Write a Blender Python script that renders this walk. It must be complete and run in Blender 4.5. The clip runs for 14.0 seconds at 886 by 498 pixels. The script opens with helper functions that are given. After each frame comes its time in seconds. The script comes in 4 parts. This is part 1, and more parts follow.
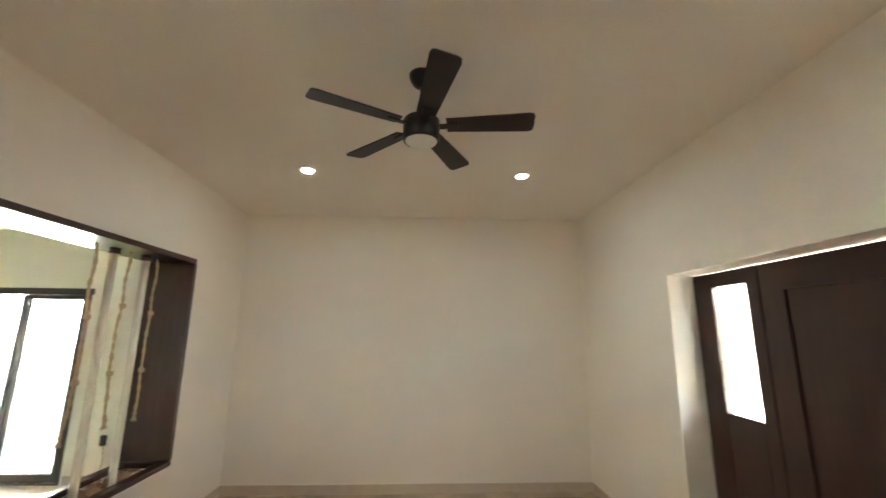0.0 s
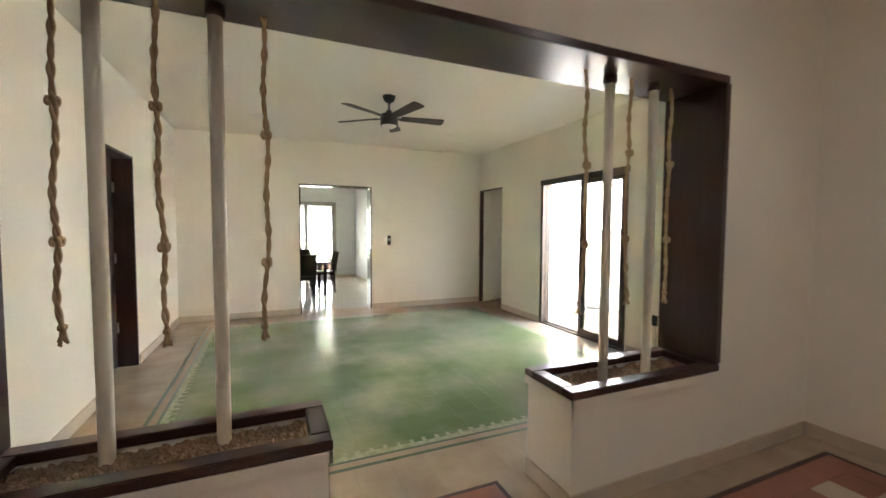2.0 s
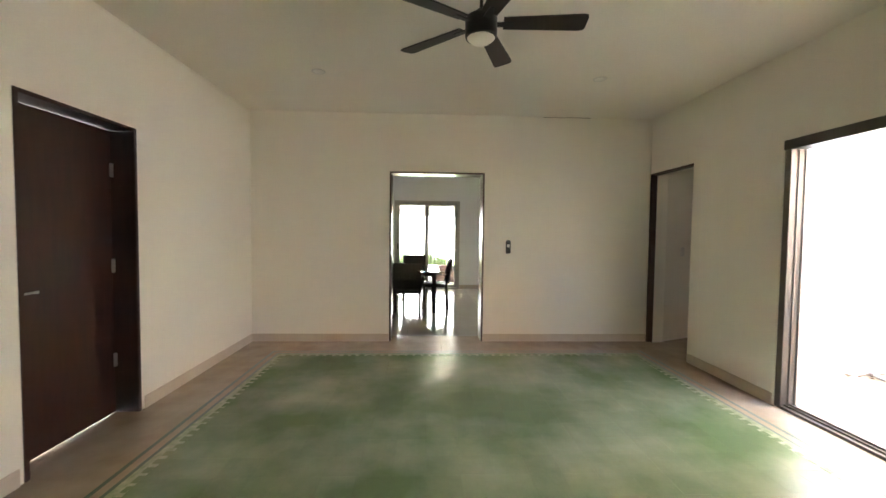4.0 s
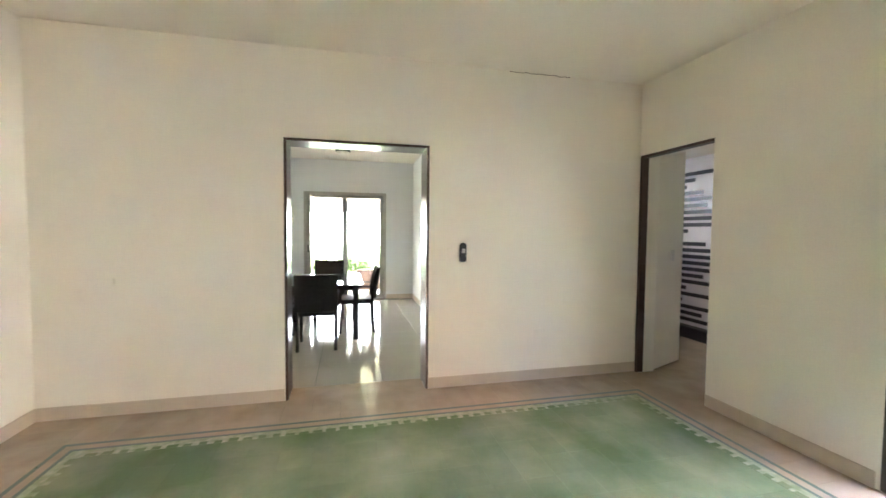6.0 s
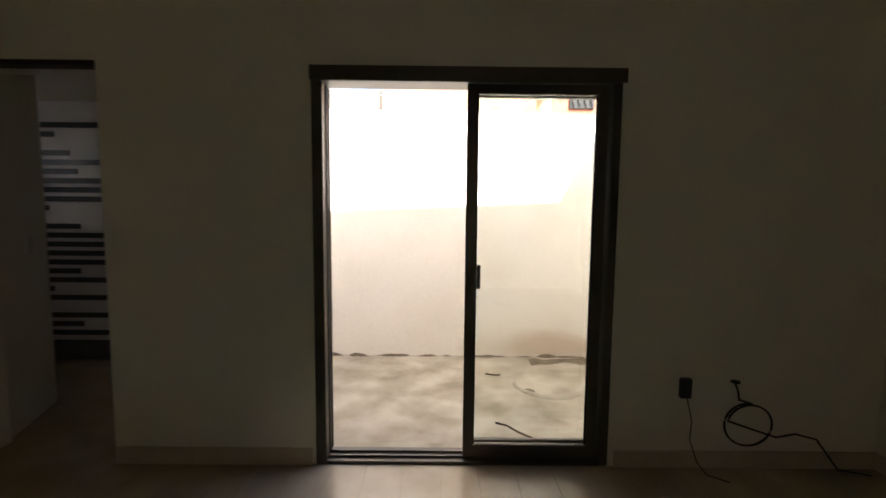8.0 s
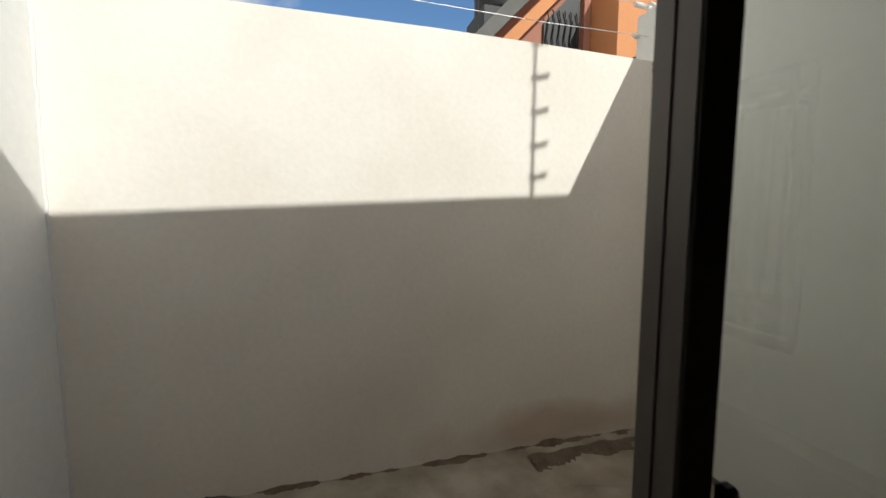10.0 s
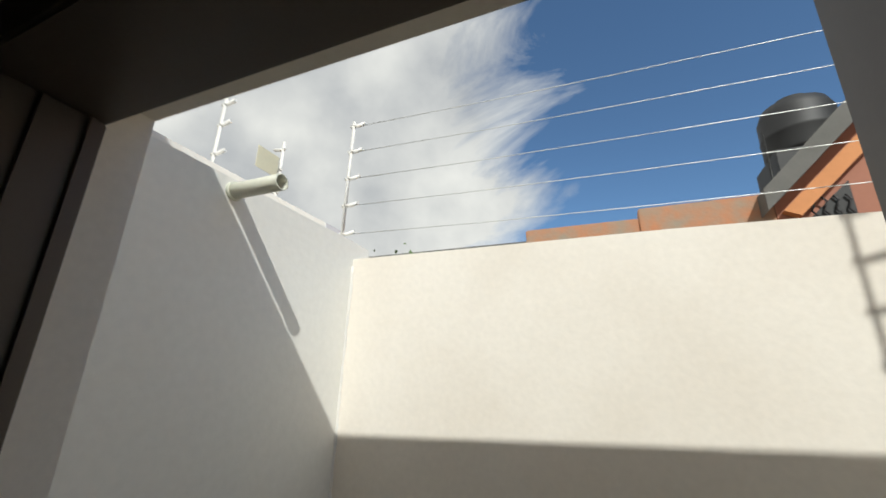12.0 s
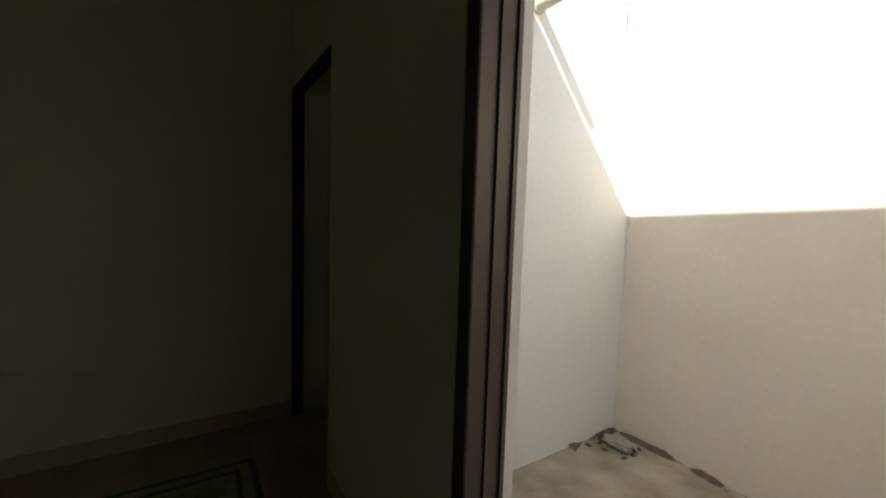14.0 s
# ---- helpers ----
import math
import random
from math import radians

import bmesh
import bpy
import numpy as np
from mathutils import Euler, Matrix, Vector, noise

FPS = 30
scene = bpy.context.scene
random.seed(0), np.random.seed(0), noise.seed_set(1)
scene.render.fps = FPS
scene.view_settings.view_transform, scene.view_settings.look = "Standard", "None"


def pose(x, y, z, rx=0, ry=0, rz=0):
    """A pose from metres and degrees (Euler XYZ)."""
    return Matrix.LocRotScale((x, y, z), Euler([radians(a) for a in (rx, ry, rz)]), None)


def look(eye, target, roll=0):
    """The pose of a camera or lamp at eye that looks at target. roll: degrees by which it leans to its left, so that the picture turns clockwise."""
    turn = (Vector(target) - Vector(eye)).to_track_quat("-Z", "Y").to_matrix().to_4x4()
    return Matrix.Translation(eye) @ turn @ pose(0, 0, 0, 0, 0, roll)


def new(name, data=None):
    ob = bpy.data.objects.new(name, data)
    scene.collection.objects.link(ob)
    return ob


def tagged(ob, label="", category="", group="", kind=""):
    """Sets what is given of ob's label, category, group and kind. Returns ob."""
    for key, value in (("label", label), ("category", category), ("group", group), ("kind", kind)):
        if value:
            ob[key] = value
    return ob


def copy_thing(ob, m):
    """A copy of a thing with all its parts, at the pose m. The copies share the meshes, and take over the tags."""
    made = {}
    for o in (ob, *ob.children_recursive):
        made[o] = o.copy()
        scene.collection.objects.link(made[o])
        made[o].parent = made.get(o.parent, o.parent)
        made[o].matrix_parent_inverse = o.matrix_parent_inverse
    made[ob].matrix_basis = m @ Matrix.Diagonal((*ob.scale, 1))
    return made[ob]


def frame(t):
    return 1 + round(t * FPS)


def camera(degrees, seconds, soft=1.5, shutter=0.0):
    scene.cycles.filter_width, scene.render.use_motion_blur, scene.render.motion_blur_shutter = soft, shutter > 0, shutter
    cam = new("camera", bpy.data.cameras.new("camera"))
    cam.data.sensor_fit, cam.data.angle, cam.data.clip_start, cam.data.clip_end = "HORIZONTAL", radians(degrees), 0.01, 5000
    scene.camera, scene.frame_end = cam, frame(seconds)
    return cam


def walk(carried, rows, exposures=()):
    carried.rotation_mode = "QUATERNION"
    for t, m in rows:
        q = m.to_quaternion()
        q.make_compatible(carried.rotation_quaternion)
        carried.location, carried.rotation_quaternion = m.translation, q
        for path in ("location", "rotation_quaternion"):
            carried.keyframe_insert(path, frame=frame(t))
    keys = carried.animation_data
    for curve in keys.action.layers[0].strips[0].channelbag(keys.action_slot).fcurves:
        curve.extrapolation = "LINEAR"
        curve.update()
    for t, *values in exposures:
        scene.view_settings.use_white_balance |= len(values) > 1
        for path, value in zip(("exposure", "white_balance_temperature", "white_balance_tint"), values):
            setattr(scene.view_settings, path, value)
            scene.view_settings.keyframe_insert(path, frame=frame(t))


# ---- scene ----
cam = camera(95.7, 14.0, soft=1.5, shutter=0.25)
PATH = [
    (0, (7.423, 0.023, 1.685), (7.519, 1.981, 2.081), 0.5),
    (0.5, (7.412, 0.324, 1.629), (6.961, 2.221, 2.076), 0.6),
    (1, (7.326, 0.652, 1.553), (6.207, 2.265, 1.937), 0.1),
    (1.5, (7.183, 0.943, 1.44), (5.538, 2.077, 1.532), 0.3),
    (2, (6.888, 1.278, 1.412), (5.051, 2.062, 1.31), 0.3),
    (2.5, (6.513, 1.633, 1.387), (4.569, 2.092, 1.281), 0.2),
    (3, (6.11, 1.88, 1.388), (4.123, 2.075, 1.274), 0.1),
    (3.2, (5.874, 1.977, 1.408), (3.882, 2.112, 1.284), 0.4),
    (5.3, (3.955, 2.207, 1.306), (1.957, 2.271, 1.237), 0.7),
    (5.5, (3.808, 2.178, 1.331), (1.816, 2.34, 1.254), 0.6),
    (6, (3.418, 2.172, 1.39), (1.476, 2.641, 1.3), 0.5),
    (6.5, (3.159, 2.271, 1.41), (1.403, 3.222, 1.309), 0.9),
    (7, (2.872, 2.381, 1.407), (1.681, 3.985, 1.31), 1.2),
    (7.5, (2.723, 2.541, 1.365), (2.174, 4.461, 1.25), 1.1),
    (7.7, (2.667, 2.651, 1.36), (2.387, 4.626, 1.209), 0.9),
    (9.8, (2.375, 4.571, 1.388), (2.889, 6.496, 1.219), 0.1),
    (10, (2.362, 4.678, 1.421), (2.903, 6.595, 1.236), 0.2),
    (10.5, (2.399, 4.879, 1.444), (2.864, 6.817, 1.275), 0.2),
    (11, (2.425, 4.93, 1.51), (2.459, 6.925, 1.379), 0.3),
    (11.5, (2.544, 4.868, 1.609), (2.097, 6.809, 1.79), 0.8),
    (12, (2.622, 4.855, 1.721), (1.869, 6.607, 2.323), 1.7),
    (12.5, (2.673, 4.842, 1.66), (1.653, 6.412, 2.364), 1.6),
    (13, (2.695, 4.721, 1.537), (1.361, 6.15, 1.956), 1.8),
    (13.5, (2.757, 4.527, 1.503), (1.222, 5.808, 1.561), 1.1),
    (14, (2.746, 4.413, 1.353), (1.063, 5.484, 1.198), 1.8),
]
walk(cam, [(t, look(eye, target, roll)) for t, eye, target, roll in PATH],
     exposures=[(0, 7.1, 5980, 2), (0.5, 6.9, 5950, 3), (1.0, 6.95, 6050, 5), (1.5, 6.45, 6200, 9), (2.0, 6.3, 6200, 11), (2.5, 5.98, 6400, 12), (3.2, 5.35, 6650, 13),
                (5.3, 6.68, 6000, 12), (6.0, 6.6, 6000, 12), (6.5, 5.7, 6600, 13), (7.0, 3.95, 6700, 13), (7.5, 3.7, 6750, 13), (7.7, 3.55, 6750, 13), (9.8, 0.7, 6500, 6),
                (11.0, 0.5, 6450, 4), (12.0, 0.4, 6550, 4), (13.0, 0.5, 6550, 4), (13.5, 0.9, 6800, 5), (14.0, 1.85, 7050, 5)])

# ---- daylight ----
SUN_WAY = Vector((-0.256, 0.452, -0.505))
world = bpy.data.worlds.new("world")
scene.world = world
world.use_nodes = True
wn, wl = world.node_tree.nodes, world.node_tree.links
wn.clear()
sky = wn.new("ShaderNodeTexSky")
sky.sky_type = "NISHITA"
sky.sun_disc = False
sky.sun_elevation, sky.sun_rotation = radians(44.2), radians(150.5)
sky.air_density, sky.dust_density, sky.ozone_density = 1.0, 0.05, 4.0
wtc = wn.new("ShaderNodeTexCoord")
wmap = wn.new("ShaderNodeMapping")
wmap.inputs["Rotation"].default_value = (0.3, 0.5, 0.75)
wmap.inputs["Scale"].default_value = (1.3, 4.0, 2.2)
wnoise = wn.new("ShaderNodeTexNoise")
wnoise.inputs["Scale"].default_value = 1.5
wnoise.inputs["Detail"].default_value = 9
wnoise.inputs["Roughness"].default_value = 0.6
wnoise.inputs["Distortion"].default_value = 0.6
wdot = wn.new("ShaderNodeVectorMath")
wdot.operation = "DOT_PRODUCT"
wdot.inputs[1].default_value = (-0.95, -0.6, -0.15)
wbias = wn.new("ShaderNodeMath")
wbias.operation = "ADD"
wbias.inputs[1].default_value = 0.46
wadd = wn.new("ShaderNodeMath")
wadd.operation = "ADD"
wdeep = wn.new("ShaderNodeVectorMath")
wdeep.operation = "MULTIPLY"
wdeep.inputs[1].default_value = (0.62, 0.70, 0.74)
wramp = wn.new("ShaderNodeValToRGB")
wramp.color_ramp.elements[0].position, wramp.color_ramp.elements[1].position = 0.43, 0.66
wmix = wn.new("ShaderNodeMix")
wmix.data_type = "RGBA"
wbg = wn.new("ShaderNodeBackground")
wbg.inputs["Strength"].default_value = 0.13
wout = wn.new("ShaderNodeOutputWorld")
wl.new(wtc.outputs["Generated"], wmap.inputs["Vector"])
wgrey = wn.new("ShaderNodeTexNoise")
wgrey.inputs["Scale"].default_value, wgrey.inputs["Detail"].default_value = 2.6, 7
wtone = wn.new("ShaderNodeValToRGB")
wtone.color_ramp.elements[0].position, wtone.color_ramp.elements[1].position = 0.36, 0.62
wtone.color_ramp.elements[0].color, wtone.color_ramp.elements[1].color = (0.55, 0.57, 0.62, 1), (1, 1, 1, 1)
wmul = wn.new("ShaderNodeVectorMath")
wmul.operation = "MULTIPLY"
wmul.inputs[1].default_value = (5.3, 5.2, 5.1)
wl.new(wtc.outputs["Generated"], wgrey.inputs["Vector"])
wl.new(wgrey.outputs[0], wtone.inputs[0])
wl.new(wtone.outputs[0], wmul.inputs[0])
wl.new(wmul.outputs[0], wmix.inputs[7])
wl.new(wmap.outputs[0], wnoise.inputs["Vector"])
wl.new(wtc.outputs["Generated"], wdot.inputs[0])
wl.new(wdot.outputs["Value"], wbias.inputs[0])
wl.new(wbias.outputs[0], wadd.inputs[0])
wl.new(wnoise.outputs[0], wadd.inputs[1])
wl.new(wadd.outputs[0], wramp.inputs[0])
wl.new(wramp.outputs[0], wmix.inputs[0])
wl.new(sky.outputs[0], wdeep.inputs[0])
wl.new(wdeep.outputs[0], wmix.inputs[6])
wl.new(wmix.outputs[2], wbg.inputs[0])
wl.new(wbg.outputs[0], wout.inputs[0])
sun = new("sun", bpy.data.lights.new("sun", "SUN"))
sun.data.energy, sun.data.angle, sun.data.color = 3.1, radians(0.6), (1.0, 0.985, 0.965)
sun.matrix_world = look((8, -8, 12), Vector((8, -8, 12)) + SUN_WAY)


scene.cycles.diffuse_bounces = 12
scene.cycles.max_bounces = 16


# ---- materials ----
def material(name, color, rough=0.6, metal=0.0, second=None, scale=3.0, fine=60.0, bump=0.15, amount=0.5,
             per_piece=0.0, stretch=(1, 1, 1), coat=0.0, detail=6.0, contrast=(0.35, 0.68), distance=0.002, vary=0.03):
    m = bpy.data.materials.new(name)
    m.use_nodes = True
    n, l = m.node_tree.nodes, m.node_tree.links
    b = n["Principled BSDF"]
    b.inputs["Metallic"].default_value = metal
    b.inputs["Coat Weight"].default_value = coat
    b.inputs["Coat Roughness"].default_value = 0.12
    tc = n.new("ShaderNodeTexCoord")
    geo = n.new("ShaderNodeNewGeometry")
    mp = n.new("ShaderNodeMapping")
    mp.inputs["Scale"].default_value = stretch
    l.new(geo.outputs["Position"], mp.inputs["Vector"])
    big = n.new("ShaderNodeTexNoise")
    big.inputs["Scale"].default_value, big.inputs["Detail"].default_value = scale, detail
    small = n.new("ShaderNodeTexNoise")
    small.inputs["Scale"].default_value, small.inputs["Detail"].default_value = fine, 3
    l.new(mp.outputs[0], big.inputs["Vector"])
    l.new(mp.outputs[0], small.inputs["Vector"])
    ramp = n.new("ShaderNodeValToRGB")
    ramp.color_ramp.elements[0].position, ramp.color_ramp.elements[1].position = contrast
    l.new(big.outputs[0], ramp.inputs[0])
    mix = n.new("ShaderNodeMix")
    mix.data_type = "RGBA"
    second = second or tuple(c * 0.86 for c in color)
    mix.inputs[6].default_value, mix.inputs[7].default_value = (*color, 1), (*second, 1)
    fac = n.new("ShaderNodeMath")
    fac.operation = "MULTIPLY"
    fac.inputs[1].default_value = amount
    l.new(ramp.outputs[0], fac.inputs[0])
    l.new(fac.outputs[0], mix.inputs[0])
    hsv = n.new("ShaderNodeHueSaturation")
    l.new(mix.outputs[2], hsv.inputs["Color"])
    val = n.new("ShaderNodeMath")
    val.operation = "MULTIPLY_ADD"
    val.inputs[1].default_value, val.inputs[2].default_value = 0.12, 0.94
    l.new(small.outputs[0], val.inputs[0])
    if per_piece:
        info = n.new("ShaderNodeObjectInfo")
        isl = n.new("ShaderNodeMath")
        isl.operation = "ADD"
        l.new(info.outputs["Random"], isl.inputs[0])
        l.new(geo.outputs["Random Per Island"], isl.inputs[1])
        fr = n.new("ShaderNodeMath")
        fr.operation = "FRACT"
        l.new(isl.outputs[0], fr.inputs[0])
        pv = n.new("ShaderNodeMath")
        pv.operation = "MULTIPLY_ADD"
        pv.inputs[1].default_value = per_piece
        l.new(fr.outputs[0], pv.inputs[0])
        l.new(val.outputs[0], pv.inputs[2])
        l.new(pv.outputs[0], hsv.inputs["Value"])
    else:
        l.new(val.outputs[0], hsv.inputs["Value"])
    l.new(hsv.outputs[0], b.inputs["Base Color"])
    rr = n.new("ShaderNodeMath")
    rr.operation = "MULTIPLY_ADD"
    rr.inputs[1].default_value, rr.inputs[2].default_value = vary, rough - vary / 2
    l.new(big.outputs[0], rr.inputs[0])
    l.new(rr.outputs[0], b.inputs["Roughness"])
    if bump:
        bp = n.new("ShaderNodeBump")
        bp.inputs["Strength"].default_value, bp.inputs["Distance"].default_value = bump, distance
        l.new(small.outputs[0], bp.inputs["Height"])
        l.new(bp.outputs[0], b.inputs["Normal"])
    return m


def plain(name, color, rough=0.5, metal=0.0, transmission=0.0, emit=0.0):
    m = bpy.data.materials.new(name)
    m.use_nodes = True
    b = m.node_tree.nodes["Principled BSDF"]
    b.inputs["Base Color"].default_value = (*color, 1)
    b.inputs["Roughness"].default_value, b.inputs["Metallic"].default_value = rough, metal
    b.inputs["Transmission Weight"].default_value = transmission
    if emit:
        b.inputs["Emission Color"].default_value, b.inputs["Emission Strength"].default_value = (*color, 1), emit
    return m


PAINT = material("cream_wall_paint", (0.88, 0.84, 0.76), 0.55, second=(0.855, 0.81, 0.725), scale=1.3, fine=90, bump=0.12)
CEILING = material("ceiling_paint", (0.88, 0.84, 0.77), 0.7, second=(0.83, 0.785, 0.71), scale=0.9, fine=70, bump=0.1)
WOOD = material("dark_stained_wood", (0.050, 0.018, 0.013), 0.34, second=(0.024, 0.009, 0.008), scale=5, fine=45, bump=0.1,
                stretch=(6, 6, 0.7), coat=0.35)
WOODY = material("dark_stained_wood_along", (0.050, 0.018, 0.013), 0.30, second=(0.024, 0.009, 0.008), scale=5, fine=45, bump=0.1,
                 stretch=(6, 0.7, 6), coat=0.35)
SKIRT = material("beige_skirting_tile", (0.60, 0.52, 0.42), 0.4, second=(0.52, 0.44, 0.35), scale=6, fine=120, bump=0.05)
BORDER = material("grey_beige_terrazzo", (0.43, 0.345, 0.255), 0.22, vary=0.02, second=(0.31, 0.24, 0.17), scale=4, fine=140, bump=0.03,
                  per_piece=0.08, amount=0.7)
GREEN = material("green_cement_tile", (0.125, 0.180, 0.082), 0.22, vary=0.02, second=(0.36, 0.37, 0.24), scale=1.3, fine=55, bump=0.03,
                 per_piece=0.09, amount=0.8, detail=12, contrast=(0.40, 0.72))
DARKGREEN = material("dark_green_line", (0.055, 0.085, 0.04), 0.28, scale=8, fine=80, bump=0.03)
PALE = material("pale_green_band", (0.42, 0.43, 0.30), 0.25, second=(0.22, 0.28, 0.15), scale=22, fine=90, bump=0.03, amount=0.8)
RED = material("red_cement_tile", (0.23, 0.075, 0.05), 0.3, second=(0.30, 0.13, 0.09), scale=6, fine=70, bump=0.03, per_piece=0.15)
CREAM = material("cream_cement_tile", (0.50, 0.42, 0.32), 0.3, second=(0.42, 0.33, 0.24), scale=6, fine=70, bump=0.03, per_piece=0.12)
MAROON = material("dark_maroon_line", (0.06, 0.025, 0.02), 0.3, scale=6, fine=70, bump=0.03)
GROUT = material("grout", (0.13, 0.18, 0.09), 0.7, scale=8, fine=80)
ROPE = material("jute_rope", (0.46, 0.33, 0.20), 0.9, second=(0.30, 0.20, 0.11), scale=60, fine=300, bump=0.6)
POLE = material("white_painted_wood", (0.74, 0.69, 0.60), 0.45, second=(0.64, 0.58, 0.48), scale=8, fine=90, stretch=(1, 1, 0.2), bump=0.08)
SOIL = material("dry_soil", (0.25, 0.155, 0.10), 0.95, second=(0.46, 0.33, 0.22), scale=75, fine=140, bump=0.9, distance=0.01)
BLACK = material("matte_black_metal", (0.012, 0.011, 0.012), 0.4, scale=8, fine=80, bump=0.04)
BLADE = material("dark_walnut_blade", (0.020, 0.012, 0.010), 0.45, second=(0.012, 0.008, 0.007), scale=7, fine=60, bump=0.06)
BRONZE = material("bronze_aluminium", (0.115, 0.097, 0.083), 0.42, metal=0.3, scale=4, fine=160, bump=0.03)
RUBBER = plain("black_gasket", (0.01, 0.01, 0.01), 0.6)
STEEL = plain("brushed_steel", (0.45, 0.44, 0.42), 0.32, 1.0)
GLASS = plain("window_glass", (0.98, 1.0, 0.99), 0.0, 0.0, 1.0)
OPAL = plain("opal_glass", (0.85, 0.83, 0.78), 0.3)
LAMP = plain("lit_diffuser", (1.0, 0.95, 0.88), 0.4, emit=1.5)
WHITE = material("white_plastic", (0.75, 0.73, 0.69), 0.4, scale=6, fine=60, bump=0.02)
STUCCO = material("white_stucco", (0.80, 0.75, 0.675), 0.85, second=(0.66, 0.59, 0.50), scale=1.6, fine=34, bump=0.17, distance=0.004, amount=0.42, contrast=(0.42, 0.72), detail=9)
STUCCO_COOL = material("pale_grey_stucco", (0.80, 0.785, 0.735), 0.85, second=(0.72, 0.70, 0.645), scale=0.8, fine=26, bump=0.25, distance=0.004)
WHITEWALL = material("cool_white_wall_paint", (0.80, 0.81, 0.82), 0.6, second=(0.76, 0.77, 0.78), scale=1.3, fine=90, bump=0.1)
WEATHERED_BEAM = material("pale_grey_beam", (0.42, 0.42, 0.41), 0.85, second=(0.34, 0.34, 0.32), scale=2, fine=40, bump=0.2)
MORTAR = material("grey_mortar", (0.34, 0.32, 0.28), 0.95, second=(0.24, 0.22, 0.19), scale=12, fine=90, bump=0.9, distance=0.006)


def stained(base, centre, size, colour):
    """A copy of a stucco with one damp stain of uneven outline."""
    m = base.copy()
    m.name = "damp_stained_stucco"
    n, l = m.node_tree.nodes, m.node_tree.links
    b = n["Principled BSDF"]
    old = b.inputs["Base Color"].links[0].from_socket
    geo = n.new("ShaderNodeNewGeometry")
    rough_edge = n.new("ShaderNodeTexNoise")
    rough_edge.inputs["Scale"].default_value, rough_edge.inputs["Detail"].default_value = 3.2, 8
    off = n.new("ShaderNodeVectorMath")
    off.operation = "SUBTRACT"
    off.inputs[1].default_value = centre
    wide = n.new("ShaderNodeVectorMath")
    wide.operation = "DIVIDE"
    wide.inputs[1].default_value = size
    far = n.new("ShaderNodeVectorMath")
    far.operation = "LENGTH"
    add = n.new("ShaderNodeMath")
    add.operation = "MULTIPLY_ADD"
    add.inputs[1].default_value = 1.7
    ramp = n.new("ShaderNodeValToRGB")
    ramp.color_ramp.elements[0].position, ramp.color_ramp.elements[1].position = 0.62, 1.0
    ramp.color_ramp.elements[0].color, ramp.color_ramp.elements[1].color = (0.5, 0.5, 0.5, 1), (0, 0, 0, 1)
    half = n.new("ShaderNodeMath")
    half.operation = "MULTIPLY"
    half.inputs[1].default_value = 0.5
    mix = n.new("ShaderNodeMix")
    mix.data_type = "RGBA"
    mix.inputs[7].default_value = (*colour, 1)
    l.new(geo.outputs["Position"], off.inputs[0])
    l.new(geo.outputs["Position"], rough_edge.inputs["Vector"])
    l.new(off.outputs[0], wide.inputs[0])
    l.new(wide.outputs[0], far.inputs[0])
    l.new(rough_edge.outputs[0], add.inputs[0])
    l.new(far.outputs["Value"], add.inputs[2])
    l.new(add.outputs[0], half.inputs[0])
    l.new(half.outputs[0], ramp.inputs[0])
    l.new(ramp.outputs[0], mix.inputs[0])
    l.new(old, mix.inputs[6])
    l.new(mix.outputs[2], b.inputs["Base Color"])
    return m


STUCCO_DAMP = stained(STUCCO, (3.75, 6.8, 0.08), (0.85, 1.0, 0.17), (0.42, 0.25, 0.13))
CONCRETE = material("stained_concrete", (0.40, 0.345, 0.27), 0.85, second=(0.185, 0.148, 0.10), scale=3.4, fine=60, bump=0.5, amount=0.9,
                    detail=10, distance=0.004)
DIRT = material("damp_dirt", (0.10, 0.073, 0.05), 0.95, second=(0.23, 0.17, 0.11), scale=14, fine=90, bump=0.8, distance=0.006)
POLISHED = material("polished_porcelain", (0.50, 0.46, 0.39), 0.10, second=(0.45, 0.41, 0.34), scale=2, fine=40, bump=0.0, per_piece=0.04)
NAVY = material("navy_tile_strip", (0.018, 0.020, 0.035), 0.35, scale=8, fine=60, bump=0.03)
BATHTILE = material("pale_lilac_tile", (0.66, 0.65, 0.68), 0.4, scale=4, fine=60, bump=0.03)
DARKPANEL = material("dark_grey_panel", (0.06, 0.055, 0.055), 0.5, scale=4, fine=60)
WICKER = material("black_wicker", (0.02, 0.016, 0.014), 0.55, second=(0.045, 0.036, 0.03), scale=30, fine=160, bump=0.8, distance=0.004)
GRASS = material("lawn_grass", (0.08, 0.14, 0.03), 0.9, second=(0.16, 0.20, 0.06), scale=2, fine=40, bump=0.6, distance=0.02)
LEAF = material("shrub_leaf", (0.07, 0.12, 0.03), 0.6, second=(0.13, 0.16, 0.05), scale=4, fine=30, per_piece=0.4)
BROWN = material("brown_garden_wall", (0.06, 0.035, 0.025), 0.8, second=(0.16, 0.09, 0.06), scale=3, fine=40, bump=0.4)
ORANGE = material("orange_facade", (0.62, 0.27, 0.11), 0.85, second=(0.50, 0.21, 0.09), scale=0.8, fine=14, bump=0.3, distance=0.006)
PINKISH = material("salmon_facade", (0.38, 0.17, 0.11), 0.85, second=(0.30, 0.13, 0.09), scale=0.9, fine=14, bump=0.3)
WEATHERED = material("weathered_orange_render", (0.46, 0.20, 0.10), 0.9, second=(0.30, 0.25, 0.19), scale=3.0, fine=20, bump=0.5,
                     amount=0.95, detail=10, distance=0.01)
